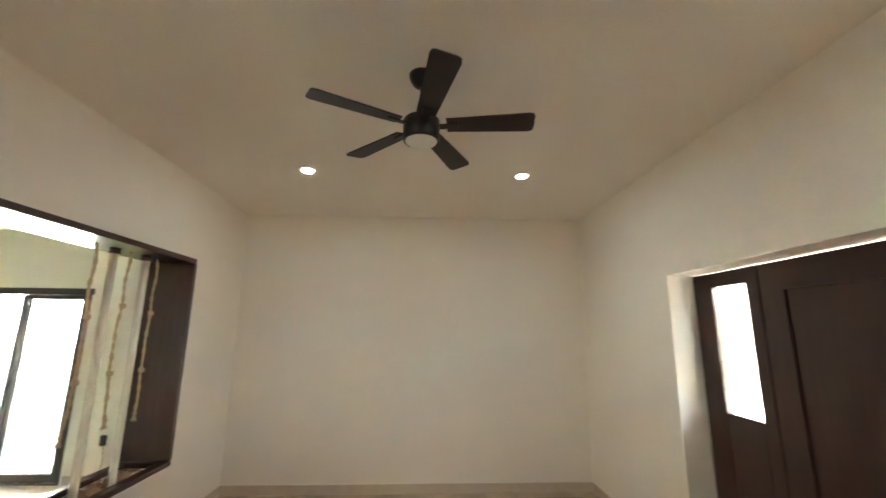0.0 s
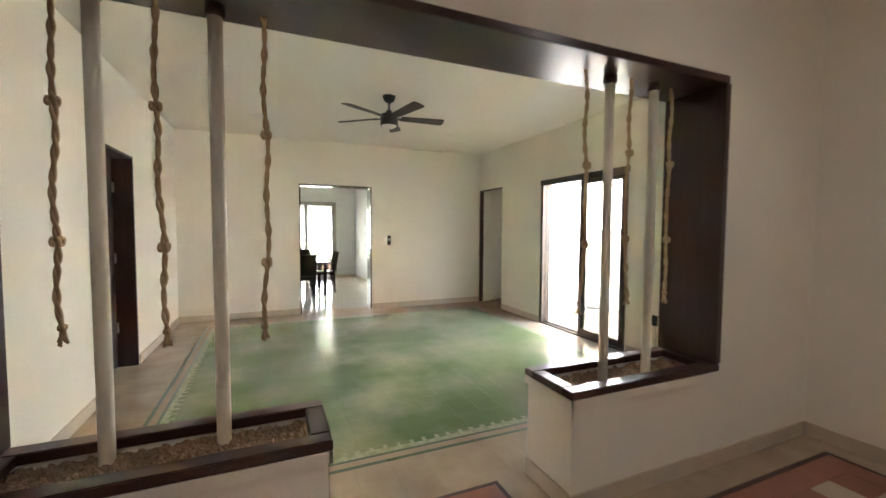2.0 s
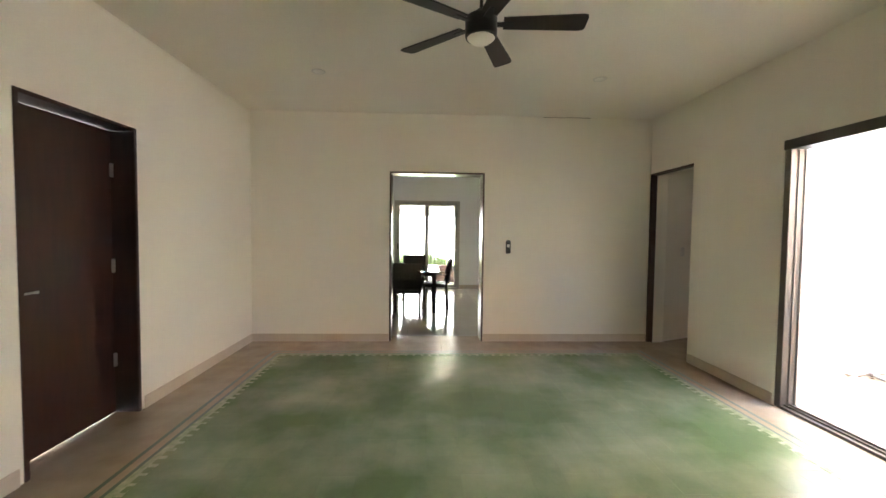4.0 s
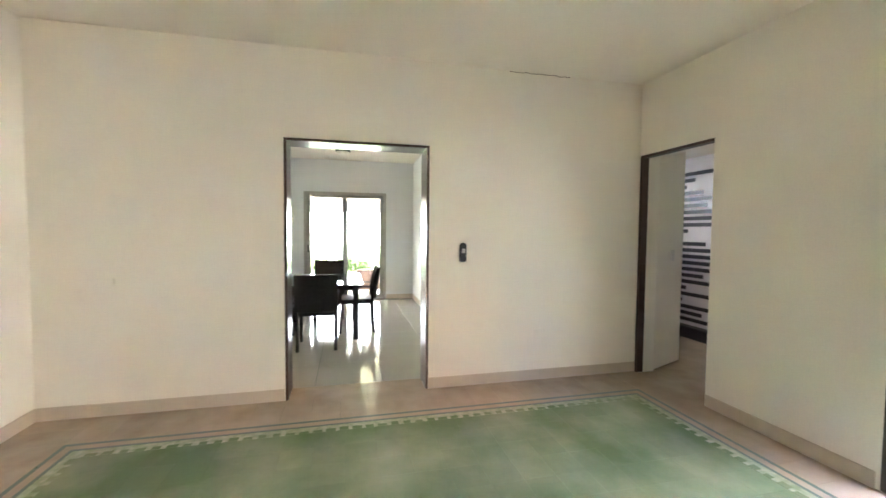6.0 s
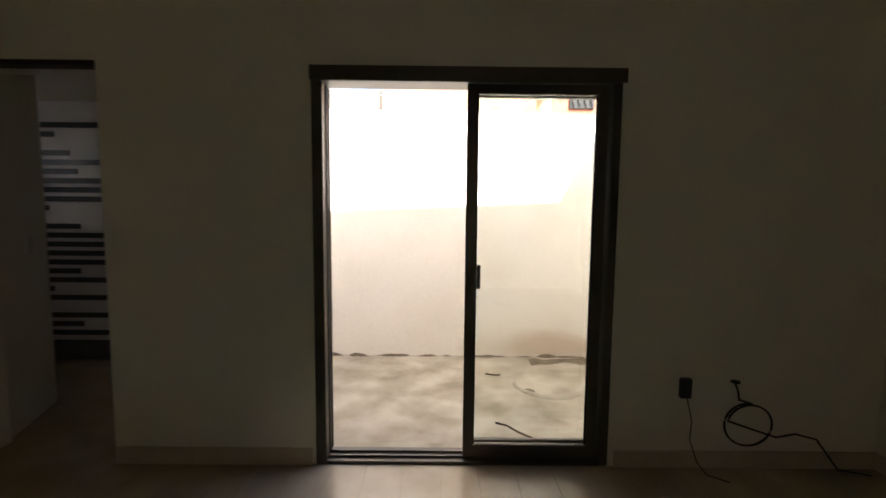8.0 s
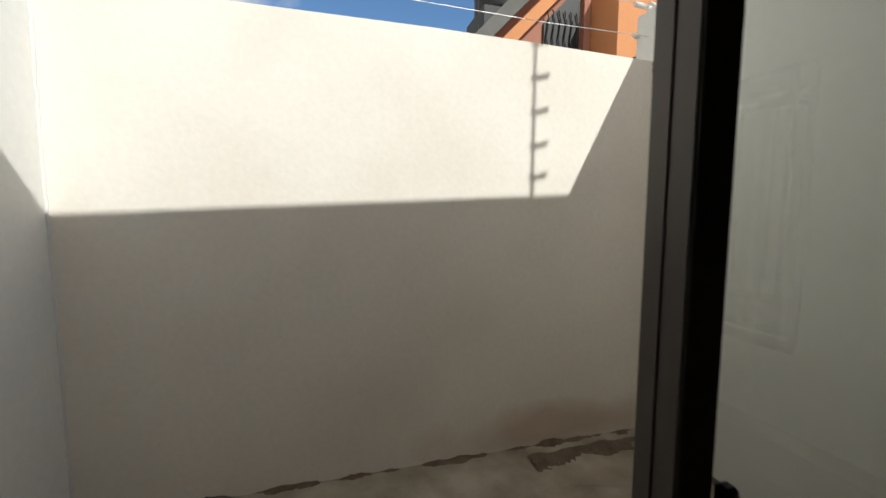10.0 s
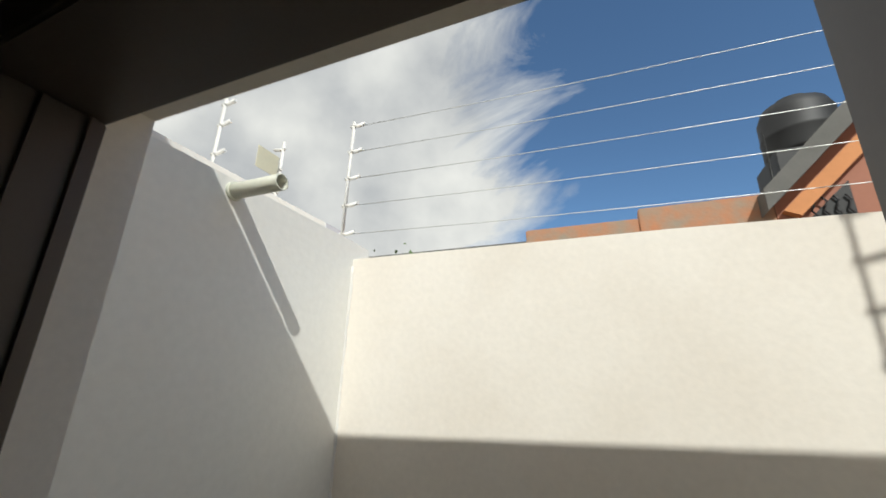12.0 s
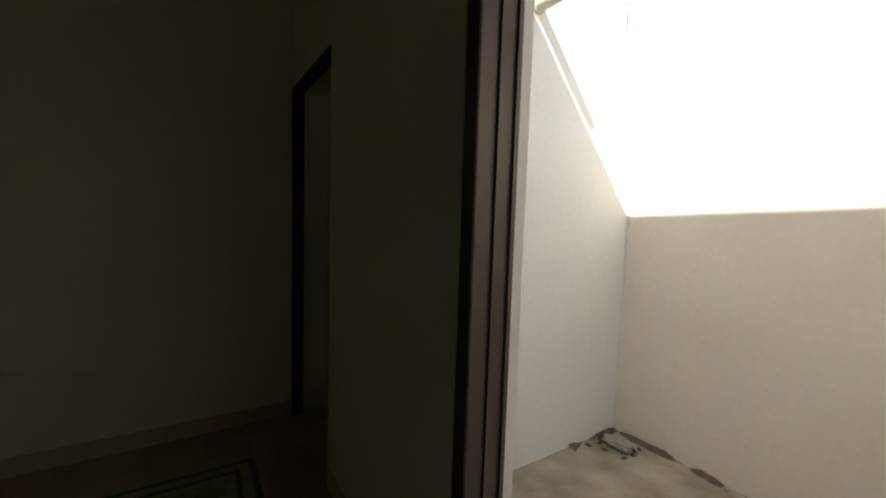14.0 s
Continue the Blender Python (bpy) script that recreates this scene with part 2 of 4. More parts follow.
GREYROOF = material("grey_roof_edge", (0.14, 0.135, 0.125), 0.9, second=(0.09, 0.09, 0.08), scale=2, fine=24, bump=0.4)
TANK = material("black_water_tank", (0.014, 0.014, 0.015), 0.6, second=(0.03, 0.03, 0.03), scale=2, fine=30, bump=0.1)
PVC = material("grey_green_pvc", (0.62, 0.62, 0.52), 0.5, second=(0.52, 0.52, 0.42), scale=8, fine=60, bump=0.05)
GROUND = material("bare_ground", (0.22, 0.19, 0.14), 0.95, second=(0.14, 0.13, 0.08), scale=0.6, fine=12, bump=0.5, distance=0.02)
WIRE = plain("galvanised_wire", (0.62, 0.62, 0.60), 0.45, 0.6)
CABLE = plain("black_cable", (0.012, 0.012, 0.012), 0.5)


# ---- mesh helpers ----
def box(bm, x0, x1, y0, y1, z0, z1):
    v = [bm.verts.new((x, y, z)) for z in (z0, z1) for y in (y0, y1) for x in (x0, x1)]
    for f in ((0, 2, 3, 1), (4, 5, 7, 6), (0, 1, 5, 4), (2, 6, 7, 3), (0, 4, 6, 2), (1, 3, 7, 5)):
        bm.faces.new([v[i] for i in f])
    return v


def bevelled(bm, width, segments=2):
    bmesh.ops.bevel(bm, geom=list(bm.edges), offset=width, segments=segments, affect="EDGES", clamp_overlap=True)
    return bm


def boxes(*sizes, bevel=0.0):
    bm = bmesh.new()
    for s in sizes:
        box(bm, *s)
    return bevelled(bm, bevel) if bevel else bm


def lathe(profile, centre=(0, 0, 0), steps=28):
    """A turned shape about z from (radius, height) pairs."""
    bm = bmesh.new()
    rings = []
    for r, z in profile:
        rings.append([bm.verts.new((centre[0] + r * math.cos(2 * math.pi * i / steps), centre[1] + r * math.sin(2 * math.pi * i / steps),
                                    centre[2] + z)) for i in range(steps)])
    for a, b in zip(rings, rings[1:]):
        for i in range(steps):
            bm.faces.new((a[i], a[(i + 1) % steps], b[(i + 1) % steps], b[i]))
    bm.faces.new(list(reversed(rings[0])))
    bm.faces.new(rings[-1])
    for f in bm.faces:
        f.smooth = len(f.verts) == 4
    return bm


def tube(bm, points, radius, steps=8):
    """A round rod along points."""
    points = [Vector(p) for p in points]
    rings = []
    side = None
    for i, p in enumerate(points):
        d = (points[min(i + 1, len(points) - 1)] - points[max(i - 1, 0)]).normalized()
        ref = side if side is not None and abs(side.dot(d)) < 0.95 else (Vector((0, 0, 1)) if abs(d.z) < 0.9 else Vector((1, 0, 0)))
        u = d.cross(ref).normalized()
        w = d.cross(u).normalized()
        side = w.cross(d) if side is None else ref
        rings.append([bm.verts.new(p + radius * (math.cos(2 * math.pi * k / steps) * u + math.sin(2 * math.pi * k / steps) * w)) for k in range(steps)])
    for a, b in zip(rings, rings[1:]):
        for k in range(steps):
            f = bm.faces.new((a[k], a[(k + 1) % steps], b[(k + 1) % steps], b[k]))
            f.smooth = True
    bm.faces.new(list(reversed(rings[0])))
    bm.faces.new(rings[-1])
    return bm


def rod(points, radius, steps=8):
    return tube(bmesh.new(), points, radius, steps)


def prism(outline, axis, a, b):
    """A flat outline of (u, v) pairs pushed along axis from a to b."""
    bm = bmesh.new()
    place = {"x": lambda u, v, w: (w, u, v), "y": lambda u, v, w: (u, w, v), "z": lambda u, v, w: (u, v, w)}[axis]
    lo = [bm.verts.new(place(u, v, a)) for u, v in outline]
    hi = [bm.verts.new(place(u, v, b)) for u, v in outline]
    bm.faces.new(list(reversed(lo)))
    bm.faces.new(hi)
    for i in range(len(outline)):
        j = (i + 1) % len(outline)
        bm.faces.new((lo[i], lo[j], hi[j], hi[i]))
    return bm


def part(name, bm, mat, parent=None, label=""):
    bmesh.ops.recalc_face_normals(bm, faces=bm.faces)
    me = bpy.data.meshes.new(name)
    bm.to_mesh(me)
    bm.free()
    me.materials.append(mat)
    ob = new(name, me)
    if parent is not None:
        ob.parent = parent
        ob.matrix_parent_inverse = Matrix.Translation(-world_place(parent))
    return tagged(ob, label)


def world_place(ob):
    p = Vector((0, 0, 0))
    while ob is not None:
        p += ob.matrix_basis.translation + (ob.matrix_parent_inverse.translation if ob.parent else Vector((0, 0, 0)))
        ob = ob.parent
    return p


def thing(name, at, label, category, group="", kind=""):
    ob = new(name)
    ob.location = at
    ob.empty_display_size = 0.1
    return tagged(ob, label, category, group, kind)


def structure(name, bm, mat, label="", category=""):
    return tagged(part(name, bm, mat), label, category, "", "structure")


def wall_bm(axis, a, b, lo, hi, z0, z1, holes=()):
    """A wall of thickness a..b across axis, running lo..hi, with holes (lo, hi, z0, z1)."""
    bm = bmesh.new()

    def put(u0, u1, w0, w1):
        if u1 - u0 > 1e-4 and w1 - w0 > 1e-4:
            box(bm, *((a, b, u0, u1) if axis == "x" else (u0, u1, a, b)), w0, w1)
    at = lo
    for h0, h1, hz0, hz1 in sorted(holes):
        put(at, h0, z0, z1)
        put(h0, h1, z0, hz0)
        put(h0, h1, hz1, z1)
        at = h1
    put(at, hi, z0, z1)
    return bm


# ---- the plan ----
GH, EH, DH = 2.83, 3.0, 2.75            # ceilings: green room, entrance, dining room
GN, ENT_N, ENT_E, ENT_S = 4.988, 4.665, 9.295, -0.75
DW, DE = 5.002, 5.368                      # the dividing wall's faces
YW, YE, YN, YF = 1.195, 4.33, 6.80, -0.02
OPEN0, OPEN1, OPENZ = 0.375, 3.705, 2.28
GAP0, GAP1, PLZ = 1.462, 2.62, 0.575

structure("ground", boxes((-400, 400, -400, 400, -0.6, -0.16)), GROUND, "bare dry ground round the house", "ground")
structure("wall_west", wall_bm("x", -0.25, 0, -0.5, GN, -0.15, GH, [(1.69, 2.87, -0.02, 2.12)]), PAINT, "cream painted wall with a doorway", "wall")
structure("wall_north", wall_bm("y", GN, 5.21, -0.25, DW, -0.15, 3.08, [(0.01, 0.82, -0.02, 2.14), (1.915, 3.52, -0.02, 2.13)]), PAINT,
          "cream painted wall with a doorway and sliding door", "wall")
structure("wall_south", wall_bm("y", -0.2, 0, 0, DW, -0.15, GH, [(1.93, 2.82, -0.02, 2.11)]), PAINT, "cream painted wall with a dark door", "wall")
structure("wall_divider", wall_bm("x", DW, DE, -0.95, 5.21, -0.15, EH + 0.25, [(OPEN0, OPEN1, -0.02, OPENZ)]), PAINT,
          "cream wall with a wide opening between two rooms", "wall")
structure("wall_entrance_north", wall_bm("y", ENT_N, 4.9, DE, ENT_E, -0.15, EH), PAINT, "plain cream painted wall", "wall")
structure("wall_entrance_east", wall_bm("x", ENT_E, 9.6, -0.95, 4.9, -0.15, EH, [(1.3, 3.0, -0.02, 2.11)]), PAINT, "cream wall with a deep door recess", "wall")
structure("wall_entrance_south", wall_bm("y", -0.95, ENT_S, DE, ENT_E, -0.15, EH), PAINT, "plain cream painted wall", "wall")
structure("ceiling_green_room", boxes((-0.25, DW, -0.2, GN, GH, 3.08)), CEILING, "plain off-white ceiling", "ceiling")
structure("ceiling_entrance", boxes((DE, 9.6, -0.95, 4.9, EH, 3.25)), CEILING, "plain off-white ceiling", "ceiling")
structure("floor", boxes((-0.25, 9.6, -0.95, 5.21, -0.14, -0.02)), GROUT, "cement bed under the tiles", "floor")

# dining room and bathroom shells
DX, DY0, DY1 = -4.72, -0.3, 3.5
structure("wall_dining_far", wall_bm("x", DX - 0.2, DX, DY0 - 0.2, DY1 + 0.2, -0.15, DH, [(1.38, 2.95, -0.02, 2.13)]), WHITEWALL, "white wall with a sliding garden door", "wall")
structure("wall_dining_north", wall_bm("y", DY1, DY1 + 0.2, DX, -0.25, -0.15, DH), WHITEWALL, "plain white wall", "wall")
structure("wall_dining_south", wall_bm("y", DY0 - 0.2, DY0, DX, -0.25, -0.15, DH), WHITEWALL, "plain white wall", "wall")
structure("ceiling_dining", boxes((DX - 0.2, -0.25, DY0 - 0.2, DY1 + 0.2, DH, 3.0)), CEILING, "plain white ceiling", "ceiling")
structure("floor_dining", boxes((DX - 0.2, -0.25, DY0 - 0.2, DY1 + 0.2, -0.14, -0.012)), GROUT, "floor bed of the dining room", "floor")
structure("wall_bath_partition", prism([(0.008, 5.211), (-0.2, 5.72), (-0.3, 5.72), (-0.3, 5.211)], "z", -0.15, 2.4), PAINT, "short plain wall beside the bathroom door", "wall")
structure("wall_bath_far", wall_bm("y", 6.7, 6.85, -1.6, 1.04, -0.15, 2.6), BATHTILE, "pale tiled bathroom wall with dark strips", "wall")
# the hole is an unseen opening, added to let skylight into the bathroom
structure("wall_bath_west", wall_bm("x", -1.7, -1.6, 5.21, 6.85, -0.15, 2.6, [(5.8, 6.15, 1.75, 2.1)]), PAINT, "plain bathroom wall", "wall")
structure("wall_bath_south", wall_bm("y", 5.0, 5.21, -1.7, -0.25, -0.15, 2.6), PAINT, "plain bathroom wall", "wall")
structure("ceiling_bath", boxes((-1.7, 1.038, 5.21, 6.85, 2.4, 2.6)), CEILING, "plain bathroom ceiling", "ceiling")
structure("floor_bath", boxes((-1.7, 1.038, 5.21, 6.85, -0.14, 0.0)), BORDER, "grey beige bathroom floor", "floor")

# ---- skirting ----
def skirting(name, *spans):
    structure(name, boxes(*spans, bevel=0.002), SKIRT, "low beige tile skirting along the wall", "baseboard")


SK, ST = 0.095, 0.011
skirting("baseboard_west", (0.001, ST, 0.001, 1.685, -0.005, SK), (0.001, ST, 2.875, 4.985, -0.005, SK))
skirting("baseboard_north", (0.83, 1.90, GN - ST, GN - 0.001, -0.005, SK), (3.55, DW - 0.002, GN - ST, GN - 0.001, -0.005, SK))
skirting("baseboard_south", (ST + 0.002, 1.90, 0.001, ST, -0.005, SK), (2.85, DW - 0.002, 0.001, ST, -0.005, SK))
skirting("baseboard_divider_entrance", (DE + 0.001, DE + ST, ENT_S + 0.012, GAP0, -0.005, SK), (DE + 0.001, DE + ST, GAP1, ENT_N - 0.012, -0.005, SK))
skirting("baseboard_divider_green", (DW - ST, DW - 0.001, 0.012, GAP0, -0.005, SK), (DW - ST, DW - 0.001, GAP1, GN - 0.012, -0.005, SK))
skirting("baseboard_gap", (DW - ST, DE + ST, GAP0 + 0.001, GAP0 + ST, -0.005, SK), (DW - ST, DE + ST, GAP1 - ST, GAP1 - 0.001, -0.005, SK))
skirting("baseboard_entrance", (DE + ST, ENT_E - 0.001, ENT_N - ST, ENT_N - 0.001, -0.005, SK), (DE + ST, ENT_E - 0.001, ENT_S + 0.001, ENT_S + ST, -0.005, SK),
         (ENT_E - ST, ENT_E - 0.001, 3.0, ENT_N - 0.012, -0.005, SK), (ENT_E - ST, ENT_E - 0.001, ENT_S + 0.012, 1.3, -0.005, SK))
skirting("baseboard_dining", (DX + 0.001, DX + ST, 2.96, DY1 - 0.002, -0.005, SK), (DX + ST, -0.26, DY1 - ST, DY1 - 0.001, -0.005, SK))

# ---- doorway linings ----
def lining(name, label, pieces, mat=WOOD, upright=("side",)):
    t = thing(name, (0, 0, 0), label, "door frame", "", "structure")
    for nm, s in pieces:
        part(nm, boxes(s, bevel=0.003), WOOD if nm in upright else mat, t)
    return t


lining("door_frame_dining", "dark wooden lining round the dining room doorway",
       [("jamb", (-0.26, 0.008, 1.69, 1.712, 0, 2.12)), ("jamb", (-0.26, 0.008, 2.848, 2.87, 0, 2.12)), ("head", (-0.26, 0.008, 1.712, 2.848, 2.098, 2.12))])
lining("door_frame_bath", "dark wooden lining of the bathroom doorway",
       [("jamb", (0.012, 0.05, GN - 0.008, 5.05, 0, 2.14)), ("head", (0.05, 0.82, GN - 0.008, 5.05, 2.115, 2.14))])
lining("door_frame_south", "dark wooden lining of a closed inner door",
       [("jamb", (1.932, 1.96, -0.2, 0.006, 0, 2.11)), ("jamb", (2.79, 2.818, -0.2, 0.006, 0, 2.11)), ("head", (1.96, 2.79, -0.2, 0.006, 2.085, 2.11))])
door = thing("door_1", (2.37, -0.13, 0), "closed dark-stained wooden inner door with steel hinges", "door", "", "structure")
part("leaf", boxes((1.963, 2.787, -0.196, -0.160, 0.006, 2.082), bevel=0.004), WOOD, door)
for z in (0.35, 1.05, 1.75):
    part("hinge", boxes((1.955, 1.985, -0.159, -0.145, z, z + 0.1), bevel=0.003), STEEL, door, "steel butt hinge")
part("door_handle", rod([(2.70, -0.16, 1.0), (2.70, -0.105, 1.0), (2.60, -0.105, 1.0)], 0.009), STEEL, door, "steel lever handle")

# front door
fd = thing("door_2", (9.5, 2.1, 0), "dark wooden front door beside a narrow glazed leaf", "door", "", "structure")
part("leaf", boxes((9.50, 9.545, 1.31, 2.40, 0.005, 2.10), bevel=0.004), WOOD, fd)
for s in ((9.495, 9.55, 2.405, 2.50, 0.005, 2.10), (9.495, 9.55, 2.805, 2.995, 0.005, 2.10), (9.495, 9.55, 2.50, 2.805, 0.005, 1.15), (9.495, 9.55, 2.50, 2.805, 2.0, 2.10)):
    part("stile", boxes(s, bevel=0.003), WOOD, fd)
pane = part("pane", boxes((9.52, 9.525, 2.498, 2.807, 1.148, 2.002)), GLASS, fd)
part("panel_moulding", boxes((9.488, 9.4995, 1.45, 1.47, 0.2, 1.95), (9.488, 9.4995, 2.22, 2.24, 0.2, 1.95), (9.488, 9.4995, 1.47, 2.22, 1.93, 1.95), (9.488, 9.4995, 1.47, 2.22, 0.2, 0.22)), WOOD, fd)
# unseen slab, added to cut the daylight coming through the glazed leaf
structure("added_porch_slab", boxes((9.6, 10.7, -0.5, 5.2, 2.6, 2.8)), STUCCO, "unseen slab added over the front door to dim the entrance", "roof")
structure("porch_wall", boxes((11.2, 11.4, -2, 6, -0.2, 2.6)), STUCCO, "white porch wall outside the front door", "wall")

# ---- divider: lining, planters, poles, ropes ----
lining("divider_frame", "dark glossy wooden lining of a wide room divider opening",
       [("head", (DW - 0.012, DE + 0.012, OPEN0, OPEN1, OPENZ - 0.03, OPENZ + 0.012)),
        ("side", (DW - 0.012, DE + 0.012, OPEN0 - 0.012, OPEN0 + 0.03, PLZ + 0.045, OPENZ - 0.03)),
        ("side", (DW - 0.012, DE + 0.012, OPEN1 - 0.03, OPEN1 + 0.012, PLZ + 0.045, OPENZ - 0.03))], WOODY)


def planter(y0, y1, rim0, rim1):
    t = thing("planter", ((DW + DE) / 2, (y0 + y1) / 2, 0), "white built-in planter with a dark wooden rim and dry soil", "planter", "planters under the divider")
    part("side_wall", boxes((DW, DW + 0.05, y0, y1, -0.018, PLZ)), PAINT, t)
    part("side_wall", boxes((DE - 0.05, DE, y0, y1, -0.018, PLZ)), PAINT, t)
    part("end_wall", boxes((DW + 0.05, DE - 0.05, y0, y0 + 0.05, -0.018, PLZ)), PAINT, t)
    part("end_wall", boxes((DW + 0.05, DE - 0.05, y1 - 0.05, y1, -0.018, PLZ)), PAINT, t)
    part("infill", boxes((DW + 0.05, DE - 0.05, y0 + 0.05, y1 - 0.05, -0.018, 0.3)), SOIL, t)
    part("moulding", boxes((DW - 0.014, DW - 0.0005, rim0, rim1, PLZ - 0.045, PLZ), (DE + 0.0005, DE + 0.014, rim0, rim1, PLZ - 0.045, PLZ),
                           (DW - 0.014, DE + 0.014, *((y1 + 0.0005, y1 + 0.014) if rim1 > y1 else (y0 - 0.014, y0 - 0.0005)), PLZ - 0.045, PLZ)), PAINT, t)
    rim = bmesh.new()
    for s in ((DW - 0.015, DW + 0.06, rim0, rim1), (DE - 0.06, DE + 0.015, rim0, rim1), (DW + 0.06, DE - 0.06, rim0, rim0 + 0.075), (DW + 0.06, DE - 0.06, rim1 - 0.075, rim1)):
        box(rim, *s, PLZ + 0.002, PLZ + 0.043)
    part("rim", bevelled(rim, 0.004), WOODY, t, "dark glossy wooden rim")
    soil = bmesh.new()
    nx, ny = 36, 130
    g = [[soil.verts.new((DW + 0.05 + (DE - DW - 0.1) * i / nx, y0 + 0.05 + (y1 - y0 - 0.1) * j / ny,
                          0.556 + 0.018 * noise.noise((i * 0.3, j * 0.35, y0)) + 0.010 * abs(noise.noise((i * 0.9, j * 1.05, 4))) + 0.009 * noise.noise((i * 2.1, j * 2.4, 9)))) for i in range(nx + 1)] for j in range(ny + 1)]
    for j in range(ny):
        for i in range(nx):
            soil.faces.new((g[j][i], g[j][i + 1], g[j + 1][i + 1], g[j + 1][i]))
    part("soil", soil, SOIL, t, "dry brown soil with debris")


planter(OPEN0, GAP0, OPEN0 + 0.0, GAP0 + 0.015)
planter(GAP1, OPEN1, GAP1 - 0.015, OPEN1 - 0.0)


def pole(x, y):
    t = thing("pole", (x, y, 0.5), "white painted round wooden pole standing in a planter", "pole", "divider poles")
    part("shaft", lathe([(0.0255, 0.49), (0.0262, 0.52), (0.0258, 1.4), (0.0262, OPENZ - 0.032)], (x, y, 0), 24), POLE, t)
    part("socket", lathe([(0.032, OPENZ - 0.075), (0.036, OPENZ - 0.07), (0.036, OPENZ - 0.031)], (x, y, 0), 24), WOODY, t, "dark wooden socket")


for px, py in ((5.095, 0.712), (5.112, 1.092), (5.185, 2.995), (5.20, 3.315)):
    pole(px, py)


def rope(x, y, end, knots, seed):
    rnd = random.Random(seed)
    t = thing("rope", (x, y, end), "knotted twisted jute rope hanging from the divider", "rope", "divider ropes")
    top = OPENZ - 0.032
    ph, n = rnd.random() * 6, 150
    sway = [rnd.uniform(-1, 1) for _ in range(4)]
    strand = bmesh.new()
    for s in (0, math.pi):
        pts = []
        for i in range(n + 1):
            u = i / n
            z = top + (end + 0.05 - top) * u
            cx = x + 0.012 * u * math.sin(6 * u + sway[0] * 3) + 0.004 * math.sin(23 * u + sway[2])
            cy = y + 0.014 * u * math.sin(5 * u + sway[1] * 3) + 0.005 * math.sin(19 * u + sway[3])
            a = ph + s + 2 * math.pi * (top - z) / 0.14
            r = 0.0048 + 0.002 * math.sin(i * 0.37 + ph)
            pts.append((cx + r * math.cos(a), cy + r * math.sin(a), z))
        tube(strand, pts, 0.0062 + 0.0008 * rnd.random(), 7)
    part("twisted_cord", strand, ROPE, t)

    def centre(z):
        u = (top - z) / (top - end - 0.05)
        return (x + 0.012 * u * math.sin(6 * u + sway[0] * 3) + 0.004 * math.sin(23 * u + sway[2]),
                y + 0.014 * u * math.sin(5 * u + sway[1] * 3) + 0.005 * math.sin(19 * u + sway[3]))
    for z in (*knots, end + 0.06):
        cx, cy = centre(z)
        kr = 0.0095 if z in knots else 0.0045
        k = bmesh.new()
        pts = []
        for i in range(41):
            a = 2 * math.pi * i / 40
            pts.append((cx + kr * (math.sin(a) + 0.9 * math.sin(2 * a)), cy + kr * (math.cos(a) - 0.9 * math.cos(2 * a)), z + 1.35 * kr * math.sin(3 * a)))
        tube(k, pts, 0.0075, 7)
        part("knot", k, ROPE, t)
    tail = bmesh.new()
    cx, cy = centre(end + 0.06)
    for i in range(9):
        a = i * 0.7
        tube(tail, [(cx + 0.005 * math.cos(a), cy + 0.005 * math.sin(a), end + 0.06), (cx + 0.008 * math.cos(a), cy + 0.008 * math.sin(a), end + 0.03),
                    (cx + (0.012 + rnd.random() * 0.009) * math.cos(a), cy + 0.014 * math.sin(a), end + rnd.uniform(-0.005, 0.012))], 0.0034, 5)
    tagged(part("frayed_end", tail, ROPE, t), "", "", "", "stuff")


rope(5.09, 0.60, 1.0, (1.84, 1.36), 1)
rope(5.08, 0.893, 0.955, (1.86, 1.335), 2)
rope(5.09, 1.258, 0.945, (1.785, 1.27), 3)
rope(5.2, 2.817, 0.95, (1.75, 1.33), 4)
rope(5.2, 3.13, 0.98, (1.84, 1.36), 5)
rope(5.185, 3.475, 0.97, (1.80, 1.35), 6)


# ---- ceiling fans and lights ----
def fan(x, y, ceiling, hub, radius, first, label):
    """A five-bladed fan: hub is the height of the blades."""
    t = thing("ceiling_fan", (x, y, ceiling), label, "ceiling fan", "ceiling fans")
    part("canopy", lathe([(0.0, -0.075), (0.028, -0.072), (0.05, -0.055), (0.066, -0.025), (0.07, -0.001)], (x, y, ceiling)), BLACK, t)
    part("downrod", rod([(x, y, ceiling - 0.07), (x, y, hub + 0.05)], 0.012, 12), BLACK, t)
    part("motor", lathe([(0.018, 0.085), (0.03, 0.075), (0.035, 0.045), (0.085, 0.035), (0.094, 0.025), (0.094, -0.075), (0.09, -0.085)], (x, y, hub)), BLACK, t)
    part("light_dome", lathe([(0.0, -0.118), (0.03, -0.115), (0.06, -0.105), (0.08, -0.088), (0.082, -0.084)], (x, y, hub)), OPAL, t, "white opal glass dome, unlit")
    for i in range(5):
        a = first + i * 72
        m = pose(x, y, hub, 0, 0, a) @ pose(0, 0, 0, -11, 0, 0)
        bm = bmesh.new()
        out = [(0.13, -0.048), (radius - 0.03, -0.066), (radius - 0.008, -0.06), (radius, -0.045), (radius, 0.045), (radius - 0.008, 0.06), (radius - 0.03, 0.066), (0.13, 0.048)]
        bm = prism(out, "z", -0.004, 0.004)
        bmesh.ops.transform(bm, matrix=m, verts=bm.verts)
        blade = part("blade", bm, BLADE, t, "dark wooden blade")
        arm = boxes((0.07, 0.19, -0.02, 0.02, -0.011, -0.0045), bevel=0.002)
        bmesh.ops.transform(arm, matrix=m, verts=arm.verts)
        part("bracket", arm, BLACK, blade)
    return t


fan(7.40, 1.92, EH, 2.71, 0.57, 64, "black five-bladed ceiling fan with an unlit white dome")
